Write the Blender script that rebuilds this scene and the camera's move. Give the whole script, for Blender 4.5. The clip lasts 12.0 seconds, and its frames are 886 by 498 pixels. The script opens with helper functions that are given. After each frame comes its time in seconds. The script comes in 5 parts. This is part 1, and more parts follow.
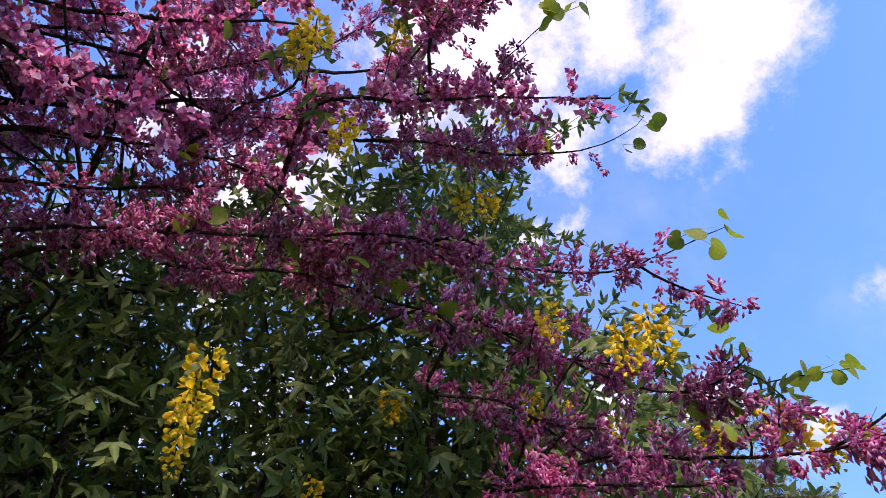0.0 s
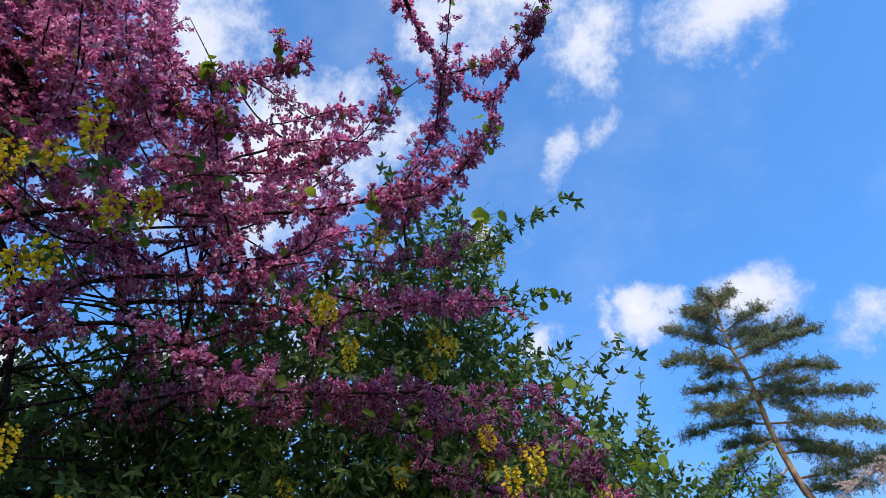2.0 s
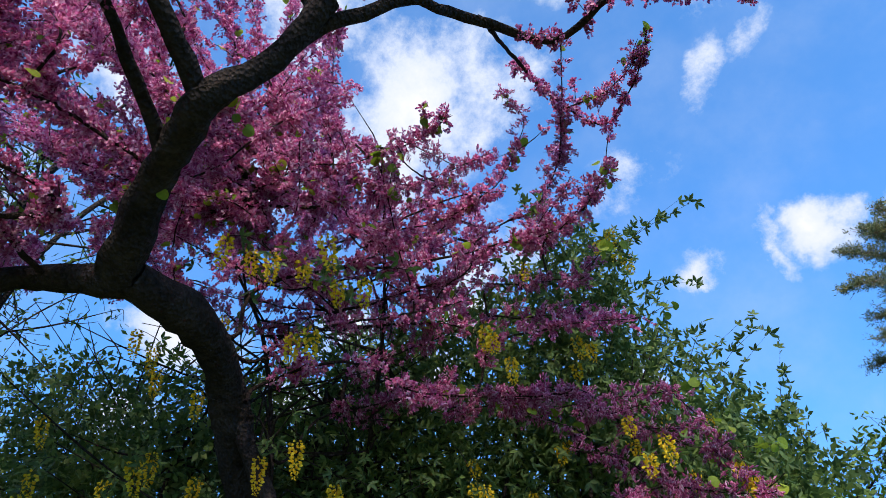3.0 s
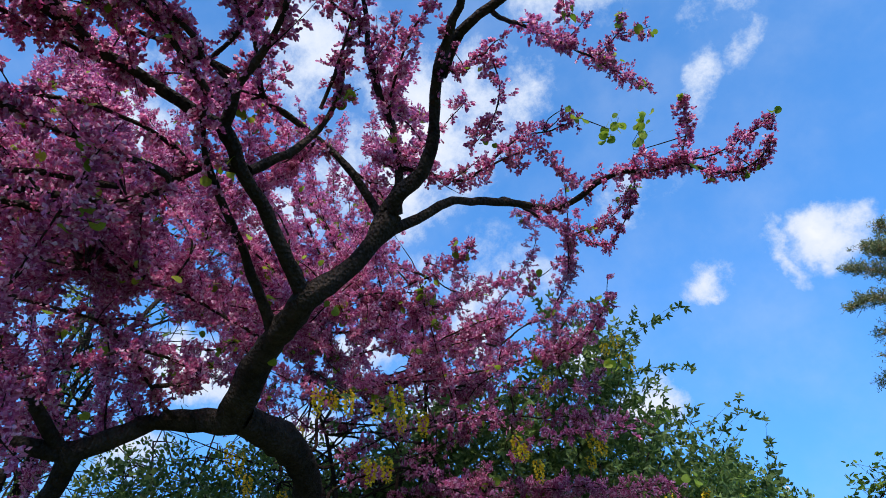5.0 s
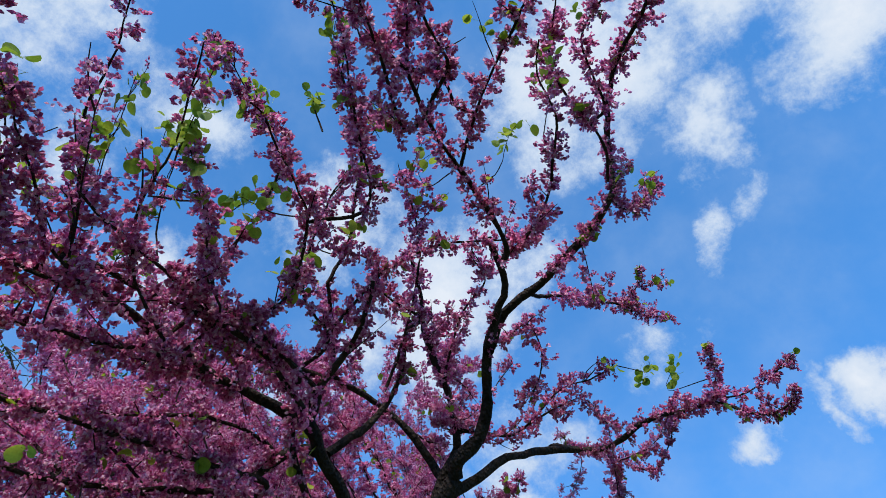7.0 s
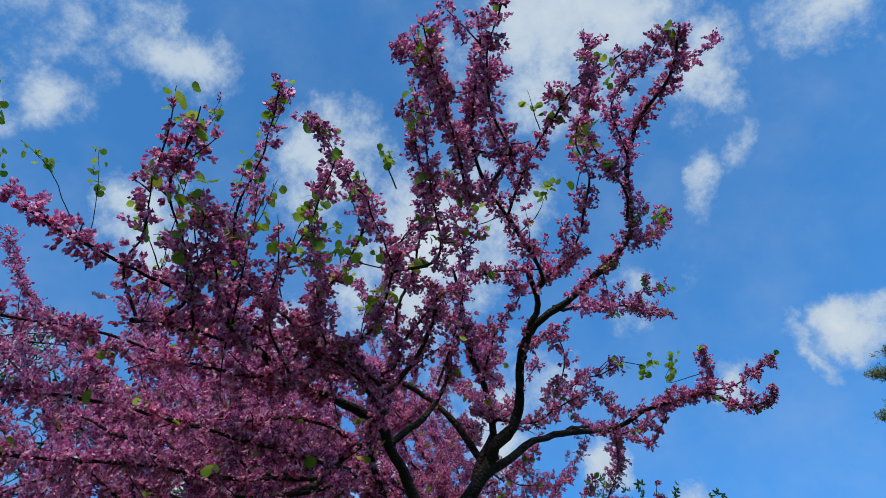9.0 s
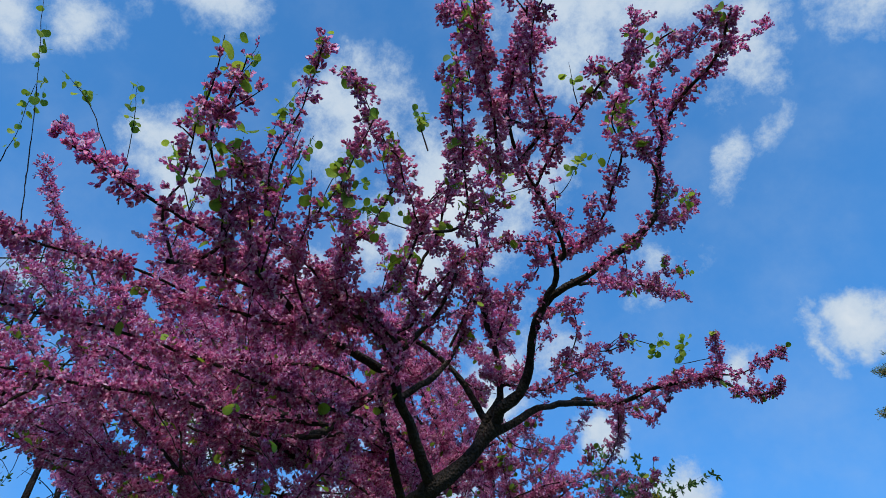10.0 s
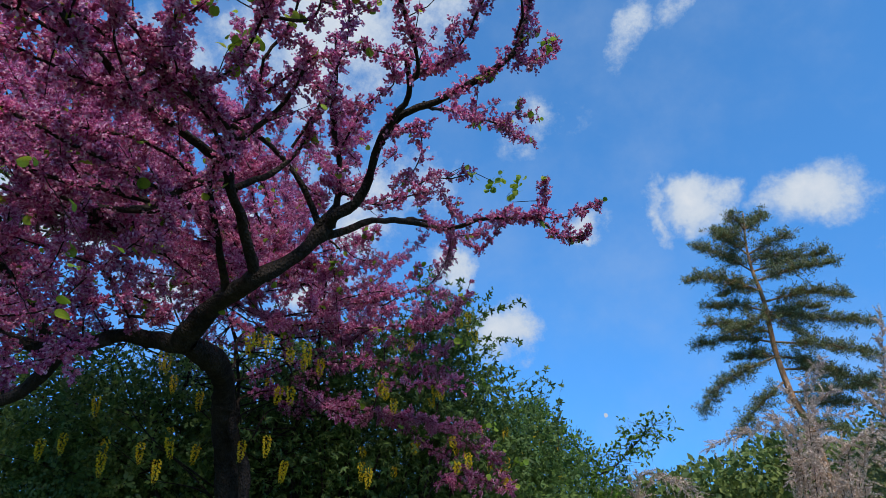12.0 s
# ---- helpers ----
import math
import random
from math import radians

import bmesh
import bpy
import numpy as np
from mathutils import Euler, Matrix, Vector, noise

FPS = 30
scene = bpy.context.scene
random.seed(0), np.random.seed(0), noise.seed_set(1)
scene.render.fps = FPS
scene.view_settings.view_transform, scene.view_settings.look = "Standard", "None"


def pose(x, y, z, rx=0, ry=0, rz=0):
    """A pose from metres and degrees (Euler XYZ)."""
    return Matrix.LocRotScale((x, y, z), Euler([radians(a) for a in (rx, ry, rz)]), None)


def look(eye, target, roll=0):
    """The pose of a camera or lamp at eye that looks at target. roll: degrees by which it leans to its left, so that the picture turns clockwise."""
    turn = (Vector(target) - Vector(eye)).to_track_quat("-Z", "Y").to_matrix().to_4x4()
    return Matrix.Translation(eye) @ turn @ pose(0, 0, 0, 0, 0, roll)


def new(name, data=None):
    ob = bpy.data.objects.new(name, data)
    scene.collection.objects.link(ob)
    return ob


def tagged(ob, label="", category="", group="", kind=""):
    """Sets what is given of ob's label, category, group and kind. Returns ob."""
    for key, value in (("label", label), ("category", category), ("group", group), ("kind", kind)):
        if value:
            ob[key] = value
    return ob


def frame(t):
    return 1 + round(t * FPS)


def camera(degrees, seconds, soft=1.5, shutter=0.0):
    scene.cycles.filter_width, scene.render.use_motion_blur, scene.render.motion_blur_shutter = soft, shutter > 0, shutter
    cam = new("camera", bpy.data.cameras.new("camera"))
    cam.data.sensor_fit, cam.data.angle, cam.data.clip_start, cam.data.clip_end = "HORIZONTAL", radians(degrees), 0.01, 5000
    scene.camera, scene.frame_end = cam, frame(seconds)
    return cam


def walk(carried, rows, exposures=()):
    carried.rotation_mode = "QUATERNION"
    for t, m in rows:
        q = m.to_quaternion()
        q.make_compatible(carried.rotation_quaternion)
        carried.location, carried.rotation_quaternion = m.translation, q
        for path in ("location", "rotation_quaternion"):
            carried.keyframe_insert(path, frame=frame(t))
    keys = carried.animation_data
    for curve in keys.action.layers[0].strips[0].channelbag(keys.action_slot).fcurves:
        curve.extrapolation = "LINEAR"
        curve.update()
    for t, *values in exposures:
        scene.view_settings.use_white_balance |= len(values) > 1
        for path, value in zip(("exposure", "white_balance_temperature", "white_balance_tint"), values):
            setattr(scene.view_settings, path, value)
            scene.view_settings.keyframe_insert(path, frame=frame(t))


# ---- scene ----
cam = camera(71.5, 12.0, 0.5)
PATH = [
    (0, -1.307, 3.838, 1.693, 135.50, 3.78, 6.45),
    (0.5, -1.249, 3.730, 1.692, 136.60, 4.24, 5.92),
    (1, -1.206, 3.473, 1.657, 135.17, 6.01, 7.89),
    (1.5, -1.027, 3.116, 1.675, 131.81, 7.12, 8.26),
    (2, -0.920, 2.787, 1.696, 128.44, 5.61, 12.41),
    (2.5, -0.859, 2.402, 1.665, 125.11, 4.70, 22.59),
    (3, -0.709, 2.132, 1.657, 124.60, 3.15, 26.90),
    (3.2, -0.660, 2.050, 1.679, 123.36, 3.35, 27.63),
    (4.8, -0.461, 1.327, 1.728, 126.13, 6.03, 29.02),
    (5, -0.426, 1.281, 1.740, 126.78, 4.58, 28.70),
    (5.5, -0.298, 1.151, 1.811, 132.95, 3.90, 28.06),
    (6, -0.224, 1.049, 1.850, 138.14, 4.84, 28.74),
    (6.5, -0.205, 0.926, 1.876, 140.37, 4.17, 30.45),
    (7, -0.247, 0.726, 1.855, 142.56, 5.39, 32.58),
    (7.2, -0.242, 0.627, 1.833, 143.62, 4.85, 31.88),
    (8.8, -0.124, 0.015, 1.756, 139.49, 5.75, 31.25),
    (9, -0.159, -0.003, 1.750, 137.30, 5.86, 31.50),
    (9.5, -0.196, -0.037, 1.746, 135.61, 2.46, 33.00),
    (10, -0.169, -0.063, 1.748, 133.27, 1.25, 29.01),
    (10.5, -0.092, -0.032, 1.747, 128.67, -0.31, 19.13),
    (11, -0.036, 0.022, 1.719, 123.20, 0.33, 15.14),
    (11.5, -0.011, 0.013, 1.674, 118.76, 0.46, 14.66),
    (12, -0.001, -0.000, 1.650, 117.00, 0.00, 14.00),
]
walk(cam, [(t, pose(*row)) for t, *row in PATH], [(0, 1.75, 7300, 42), (1, 1.5, 7000, 28), (2, 1.3, 6600, 16), (3, 1.4, 6600, 14), (5, 1.3, 6500, 12), (6.5, 1.2, 6400, 9), (9, 0.8, 6200, 4), (9.5, 0.85, 6200, 4), (10.5, 0.9, 6300, 6), (12, 0.9, 6400, 8)])

# ---- world and light ----
SUN_AZ, SUN_EL = radians(150), radians(46)
EYE = Vector((0, 0, 1.65))


def bearing(az, el, d=1.0):
    """The place d metres from where the walk ends, az degrees right of north and el degrees up."""
    a, e = radians(az), radians(el)
    return Vector((math.sin(a) * math.cos(e), math.cos(a) * math.cos(e), math.sin(e))) * d


def link(nt, node_type, ins=(), **props):
    """A node with its settings; ins: values or sockets for its inputs, in order (None: left)."""
    nd = nt.nodes.new(node_type)
    for k, v in props.items():
        setattr(nd, k, v)
    for i, v in enumerate(ins):
        if v is None:
            continue
        if isinstance(v, bpy.types.NodeSocket):
            nt.links.new(v, nd.inputs[i])
        else:
            nd.inputs[i].default_value = v
    return nd


def build_world():
    w = bpy.data.worlds.new("sky")
    scene.world = w
    w.use_nodes = True
    nt = w.node_tree
    nt.nodes.clear()
    m = lambda op, a, b=None, c=None, clamp=False: link(nt, "ShaderNodeMath", [v for v in (a, b, c) if v is not None], operation=op, use_clamp=clamp).outputs[0]
    coord = link(nt, "ShaderNodeTexCoord").outputs["Generated"]
    # elevations are squeezed upwards before the look-up, to flatten the pale horizon
    lifted = link(nt, "ShaderNodeVectorMath", [coord, (1, 1, 0.62), (0, 0, 0.30)], operation="MULTIPLY_ADD").outputs[0]
    lifted = link(nt, "ShaderNodeVectorMath", [lifted], operation="NORMALIZE").outputs[0]
    sky = link(nt, "ShaderNodeTexSky", [lifted], sky_type="NISHITA", sun_disc=False, sun_elevation=SUN_EL, sun_rotation=SUN_AZ, air_density=0.7, dust_density=0.0, ozone_density=3.0, altitude=3500.0)
    skyc = link(nt, "ShaderNodeVectorMath", [sky.outputs[0], SKY], operation="MULTIPLY").outputs[0]
    n1 = link(nt, "ShaderNodeTexNoise", [coord, None, 7.0, 8.0, 0.66], noise_dimensions="3D")
    warp = link(nt, "ShaderNodeVectorMath", [n1.outputs["Color"], (0.5, 0.5, 0.5)], operation="SUBTRACT").outputs[0]
    warp = link(nt, "ShaderNodeVectorMath", [warp, (0.12, 0.12, 0.12)], operation="MULTIPLY").outputs[0]
    d = link(nt, "ShaderNodeVectorMath", [coord, warp], operation="ADD").outputs[0]
    fine = link(nt, "ShaderNodeTexNoise", [coord, None, 9.5, 10.0, 0.68], noise_dimensions="3D").outputs["Fac"]
    broad = link(nt, "ShaderNodeTexNoise", [coord, None, 3.2, 5.0, 0.55], noise_dimensions="3D").outputs["Fac"]
    total = None
    for az, el, ra, re, tilt, force in CLOUDS:
        c = bearing(az, el)
        right = Vector((math.cos(radians(az)), -math.sin(radians(az)), 0))
        up = right.cross(c)
        ct, st = math.cos(radians(tilt)), math.sin(radians(tilt))
        ax, ay = right * ct + up * st, up * ct - right * st
        u = link(nt, "ShaderNodeVectorMath", [d, tuple(ax / radians(ra))], operation="DOT_PRODUCT").outputs["Value"]
        v = link(nt, "ShaderNodeVectorMath", [d, tuple(ay / radians(re))], operation="DOT_PRODUCT").outputs["Value"]
        u = m("SUBTRACT", u, c.dot(ax) / radians(ra))
        v = m("SUBTRACT", v, c.dot(ay) / radians(re))
        r2 = m("ADD", m("MULTIPLY", u, u), m("MULTIPLY", v, v))
        blob = m("MULTIPLY", m("SUBTRACT", 1.0, m("SQRT", r2), clamp=True), force)
        front = m("GREATER_THAN", link(nt, "ShaderNodeVectorMath", [coord, tuple(c)], operation="DOT_PRODUCT").outputs["Value"], 0.2)
        blob = m("MULTIPLY", blob, front)
        total = blob if total is None else m("MAXIMUM", total, blob)
    # wisps over the whole sky, and ragged edges on the clouds
    rag = m("MULTIPLY", m("SUBTRACT", fine, 0.5), 2.2)
    dens = m("ADD", total, m("MULTIPLY", rag, m("MINIMUM", m("MULTIPLY", total, 4.0), 1.0)))
    body = link(nt, "ShaderNodeMapRange", [dens, 0.08, 0.85, 0.0, 1.0], interpolation_type="SMOOTHSTEP").outputs[0]
    wisp = link(nt, "ShaderNodeMapRange", [m("ADD", broad, m("MULTIPLY", rag, 0.15)), 0.40, 0.85, 0.015, 0.34], interpolation_type="SMOOTHSTEP").outputs[0]
    mask = m("MAXIMUM", body, wisp)
    shade = link(nt, "ShaderNodeMapRange", [dens, 0.3, 1.3, 0.0, 1.0]).outputs[0]
    cloud = link(nt, "ShaderNodeMix", [shade], data_type="RGBA")
    cloud.inputs[6].default_value, cloud.inputs[7].default_value = (0.235, 0.295, 0.39, 1), (0.37, 0.39, 0.43, 1)
    mix = link(nt, "ShaderNodeMix", [mask], data_type="RGBA")
    nt.links.new(skyc, mix.inputs[6])
    nt.links.new(cloud.outputs[2], mix.inputs[7])
    bg = link(nt, "ShaderNodeBackground", [mix.outputs[2], 1.0])
    out = link(nt, "ShaderNodeOutputWorld", [bg.outputs[0]])


SKY = (0.104, 0.212, 0.252)
# azimuth, elevation, half width, half height, tilt, weight
CLOUDS = [
    (11.3, 28.6, 4.6, 3.2, 10, 1.1), (20.8, 27.2, 5.8, 3.6, 12, 1.05), (28.5, 22.5, 5.0, 3.6, -10, 1.0), (7.4, 28.3, 1.6, 4.0, 10, 0.8),
    (1.3, 28.7, 3.2, 3.0, 20, 0.7), (-8.8, 19.8, 5.2, 4.4, 10, 1.2), (-21, 32, 10, 8, 10, 0.85), (-26, 47, 13, 10, 30, 1.15), (-13, 49, 6, 6, 10, 0.8), (-41, 55, 9, 7, 40, 0.95), (-70, 60, 8, 5, 15, 0.85), (-79, 53, 4, 4, 0, 0.7), (-62, 45, 8, 5, 0, 0.85),
    (13.5, 44.6, 2.2, 4.0, -35, 0.62), (8.6, 44.0, 2.2, 5.2, -30, 0.55), (15.0, 52.5, 6.0, 6.5, -20, 1.05), (8, 62, 15, 11, 0, 1.15),
    (35, 50, 9, 7, 10, 1.15), (44, 54, 10, 8, 10, 1.2), (30, 60, 10, 6, 30, 0.8), (-100, 60, 14, 10, 0, 0.9), (-45, 40, 8, 6, 0, 0.7), (-3, 38, 6, 4, 30, 0.6), (45, 30, 8, 4, 0, 0.7),
    (-51, 25.5, 8, 3.6, 0, 1.0), (-22.5, 29, 5, 4, 10, 1.0), (-34, 27, 6, 3.4, 0, 0.9), (-27, 23, 7, 3.6, 0, 1.0), (-40, 21, 6, 3, 0, 0.8), (-13.5, 26, 3.4, 3, 0, 0.9), (-37, 43, 6, 5, 20, 0.9), (-56, 18.5, 7, 3, 0, 0.8), (-71, 34, 6, 3.5, 10, 0.8), (-64, 48, 6, 4.5, 20, 0.85), (-86, 50, 5, 5, 0, 0.8),
    # unseen cloud cover behind the camera, added as white fill light for shaded sides
    (150, 48, 34, 22, 10, 1.1), (95, 38, 26, 16, 0, 1.0), (210, 40, 30, 18, -10, 1.0), (190, 76, 24, 14, 0, 0.9), (255, 30, 22, 14, 0, 0.9), (150, 14, 40, 8, 0, 0.9), (70, 60, 14, 9, 20, 0.9),
]
build_world()
sun = new("sun", bpy.data.lights.new("sun", "SUN"))
sun.data.energy, sun.data.angle, sun.data.color = 2.0, radians(8), (1.0, 0.94, 0.85)
sun.matrix_world = look(bearing(150, 46, 50), (0, 0, 0))


# ---- materials ----
def material(name):
    mt = bpy.data.materials.new(name)
    mt.use_nodes = True
    nt = mt.node_tree
    nt.nodes.clear()
    return mt, nt


def petal_like(name, stops, rough=0.6, through_part=0.4, per_object=False):
    """Thin plant tissue: colours picked piece by piece along stops, part of the light passing through."""
    mt, nt = material(name)
    if per_object:
        rnd = link(nt, "ShaderNodeObjectInfo").outputs["Random"]
    else:
        rnd = link(nt, "ShaderNodeNewGeometry").outputs["Random Per Island"]
    ramp = link(nt, "ShaderNodeValToRGB", [rnd])
    els = ramp.color_ramp.elements
    while len(els) < len(stops):
        els.new(0.5)
    for e, (p, c) in zip(els, stops):
        e.position, e.color = p, (*c, 1)
    pos = link(nt, "ShaderNodeTexCoord").outputs["Object"]
    ns = link(nt, "ShaderNodeTexNoise", [pos, None, 2.3, 3.0]).outputs["Fac"]
    f = link(nt, "ShaderNodeMapRange", [ns, 0.3, 0.7, 0.78, 1.18]).outputs[0]
    ns2 = link(nt, "ShaderNodeTexNoise", [pos, None, 160.0, 2.0]).outputs["Fac"]
    f2 = link(nt, "ShaderNodeMapRange", [ns2, 0.3, 0.7, 0.85, 1.12]).outputs[0]
    ff = link(nt, "ShaderNodeMath", [f, f2], operation="MULTIPLY").outputs[0]
    col = link(nt, "ShaderNodeVectorMath", [ramp.outputs[0], None], operation="SCALE")
    nt.links.new(ff, col.inputs["Scale"])
    bs = link(nt, "ShaderNodeBsdfPrincipled")
    nt.links.new(col.outputs[0], bs.inputs["Base Color"])
    bs.inputs["Roughness"].default_value = rough
    bs.inputs["Specular IOR Level"].default_value = 0.3
    tr = link(nt, "ShaderNodeBsdfTranslucent", [col.outputs[0]])
    mx = link(nt, "ShaderNodeMixShader", [through_part, bs.outputs[0], tr.outputs[0]])
    link(nt, "ShaderNodeOutputMaterial", [mx.outputs[0]])
    return mt


def bark_like(name, dark, light, scale=18.0, stretch=0.35):
    mt, nt = material(name)
    pos = link(nt, "ShaderNodeTexCoord").outputs["Object"]
    sc = link(nt, "ShaderNodeVectorMath", [pos, (1, 1, stretch)], operation="MULTIPLY").outputs[0]
    a = link(nt, "ShaderNodeTexNoise", [sc, None, scale, 6.0, 0.65])
    b = link(nt, "ShaderNodeTexNoise", [pos, None, 3.0, 3.0])
    f = link(nt, "ShaderNodeMath", [a.outputs["Fac"], b.outputs["Fac"]], operation="MULTIPLY").outputs[0]
    ramp = link(nt, "ShaderNodeValToRGB", [f])
    ramp.color_ramp.elements[0].position, ramp.color_ramp.elements[0].color = 0.12, (*dark, 1)
    ramp.color_ramp.elements[1].position, ramp.color_ramp.elements[1].color = 0.42, (*light, 1)
    v = link(nt, "ShaderNodeTexVoronoi", [sc, None, scale * 2.5])
    h = link(nt, "ShaderNodeMath", [a.outputs["Fac"], v.outputs["Distance"]], operation="ADD").outputs[0]
    bump = link(nt, "ShaderNodeBump", [0.9, 0.02, None, h])
    nt.links.new(h, bump.inputs["Height"])
    bs = link(nt, "ShaderNodeBsdfPrincipled")
    nt.links.new(ramp.outputs[0], bs.inputs["Base Color"])
    bs.inputs["Roughness"].default_value = 0.9
    bs.inputs["Specular IOR Level"].default_value = 0.12
    nt.links.new(bump.outputs[0], bs.inputs["Normal"])
    link(nt, "ShaderNodeOutputMaterial", [bs.outputs[0]])
    return mt


def ground_like(name, c0, c1):
    mt, nt = material(name)
    pos = link(nt, "ShaderNodeTexCoord").outputs["Object"]
    a = link(nt, "ShaderNodeTexNoise", [pos, None, 0.6, 6.0]).outputs["Fac"]
    b = link(nt, "ShaderNodeTexNoise", [pos, None, 25.0, 4.0]).outputs["Fac"]
    f = link(nt, "ShaderNodeMath", [a, b], operation="MULTIPLY").outputs[0]
    ramp = link(nt, "ShaderNodeValToRGB", [f])
    ramp.color_ramp.elements[0].position, ramp.color_ramp.elements[0].color = 0.15, (*c0, 1)
    ramp.color_ramp.elements[1].position, ramp.color_ramp.elements[1].color = 0.4, (*c1, 1)
    bs = link(nt, "ShaderNodeBsdfPrincipled")
    nt.links.new(ramp.outputs[0], bs.inputs["Base Color"])
    bs.inputs["Roughness"].default_value = 0.95
    link(nt, "ShaderNodeOutputMaterial", [bs.outputs[0]])
    return mt


PINK = petal_like("redbud_petals", [(0.0, (0.30, 0.030, 0.12)), (0.35, (0.60, 0.13, 0.315)), (0.75, (0.77, 0.31, 0.50)), (1.0, (0.89, 0.63, 0.76))], 0.55, 0.6)
REDBUD_LEAF = petal_like("redbud_leaf", [(0.0, (0.14, 0.22, 0.02)), (0.6, (0.25, 0.36, 0.03)), (1.0, (0.40, 0.46, 0.05))], 0.6, 0.5, True)
REDBUD_LEAF_MASS = petal_like("redbud_leaf_mass", [(0.0, (0.14, 0.22, 0.02)), (0.6, (0.25, 0.36, 0.03)), (1.0, (0.40, 0.46, 0.05))], 0.6, 0.5)
GOLD = petal_like("laburnum_petals", [(0.0, (0.66, 0.40, 0.012)), (0.5, (0.82, 0.58, 0.018)), (1.0, (0.90, 0.72, 0.05))], 0.5, 0.5)
LAB_LEAF = petal_like("laburnum_leaf", [(0.0, (0.045, 0.088, 0.022)), (0.5, (0.09, 0.148, 0.036)), (1.0, (0.17, 0.24, 0.055))], 0.55, 0.42)
BUSH_LEAF = petal_like("bush_leaf", [(0.0, (0.045, 0.10, 0.012)), (0.5, (0.095, 0.175, 0.017)), (1.0, (0.19, 0.28, 0.028))], 0.5, 0.4)
FAR_LEAF = petal_like("wood_leaf", [(0.0, (0.08, 0.12, 0.03)), (0.5, (0.15, 0.20, 0.045)), (1.0, (0.26, 0.29, 0.07))], 0.6, 0.3)
NEEDLE = petal_like("pine_needles", [(0.0, (0.065, 0.095, 0.045)), (0.5, (0.16, 0.185, 0.07)), (1.0, (0.36, 0.32, 0.12))], 0.5, 0.35)
PLUME = petal_like("tamarisk_plume", [(0.0, (0.44, 0.30, 0.21)), (0.5, (0.64, 0.47, 0.36)), (1.0, (0.80, 0.65, 0.53))], 0.8, 0.4)
BARK = bark_like("redbud_bark", (0.012, 0.009, 0.008), (0.065, 0.048, 0.038), 30.0, 0.7)
TWIG_BARK = bark_like("twig_bark", (0.02, 0.012, 0.01), (0.07, 0.045, 0.035), 60.0, 1.0)
PINE_BARK = bark_like("pine_bark", (0.12, 0.06, 0.03), (0.42, 0.24, 0.13), 5.0)
SOIL = ground_like("meadow", (0.035, 0.06, 0.015), (0.10, 0.13, 0.04))


# ---- builders ----
rng = np.random.default_rng(7)


def mesh_from(name, verts, faces, mat, smooth=True):
    """A mesh from numpy arrays: verts (n, 3), faces (m, 3) or (m, 4)."""
    me = bpy.data.meshes.new(name)
    verts, faces = np.asarray(verts, np.float32), np.asarray(faces, np.int32)
    k = faces.shape[1]
    me.vertices.add(len(verts))
    me.vertices.foreach_set("co", verts.ravel())
    me.loops.add(faces.size)
    me.loops.foreach_set("vertex_index", faces.ravel())
    me.polygons.add(len(faces))
    me.polygons.foreach_set("loop_start", np.arange(0, faces.size, k, dtype=np.int32))
    me.polygons.foreach_set("use_smooth", np.full(len(faces), smooth))
    me.materials.append(mat)
    me.update(calc_edges=True)
    return me


def thing(name, at, label, category, group="", kind=""):
    ob = new(name)
    ob.location = at
    ob.empty_display_size = 0.2
    return tagged(ob, label, category, group, kind)


def part(name, me, parent, label="", kind=""):
    ob = new(name, me)
    ob.parent = parent
    return tagged(ob, label, kind=kind)


def spline(pts, step):
    """Evenly spaced points on a smooth curve through pts."""
    P = np.array(pts, float)
    Q = np.vstack([2 * P[0] - P[1], P, 2 * P[-1] - P[-2]])
    out = []
    for i in range(len(P) - 1):
        a, b, c, e = Q[i:i + 4]
        n = max(2, int(np.linalg.norm(c - b) / step))
        t = np.linspace(0, 1, n, endpoint=False)[:, None]
        out.append(0.5 * (2 * b + (c - a) * t + (2 * a - 5 * b + 4 * c - e) * t**2 + (3 * b - a - 3 * c + e) * t**3))
    out.append(P[-1:])
    return np.vstack(out)


def tube(path, r0, r1, sides=7, knobbly=0.1, power=1.0):
    """A tapering, slightly knobbly tube along a path: verts and quads."""
    n = len(path)
    tan = np.gradient(path, axis=0)
    tan /= np.linalg.norm(tan, axis=1)[:, None] + 1e-9
    ref = np.array([0.3, 0.2, 0.93])
    u = np.cross(tan, ref)
    u /= np.linalg.norm(u, axis=1)[:, None] + 1e-9
    v = np.cross(tan, u)
    s = np.linspace(0, 1, n) ** power
    r = r0 + (r1 - r0) * s
    a = np.linspace(0, 2 * np.pi, sides, endpoint=False)
    rad = r[:, None] * (1 + knobbly * rng.normal(size=(n, sides)) + knobbly * 1.2 * np.sin(np.linspace(0, n * 0.55, n))[:, None])
    verts = path[:, None, :] + rad[..., None] * (np.cos(a)[None, :, None] * u[:, None, :] + np.sin(a)[None, :, None] * v[:, None, :])
    i = np.arange(n - 1)[:, None] * sides
    j = np.arange(sides)[None, :]
    k = (j + 1) % sides
    f = np.stack([i + j, i + k, i + sides + k, i + sides + j], -1).reshape(-1, 4)
    return verts.reshape(-1, 3), f


def joined(pieces):
    vs, fs, n = [], [], 0
    for v, f in pieces:
        vs.append(v)
        fs.append(f + n)
        n += len(v)
    return np.vstack(vs), np.vstack(fs)


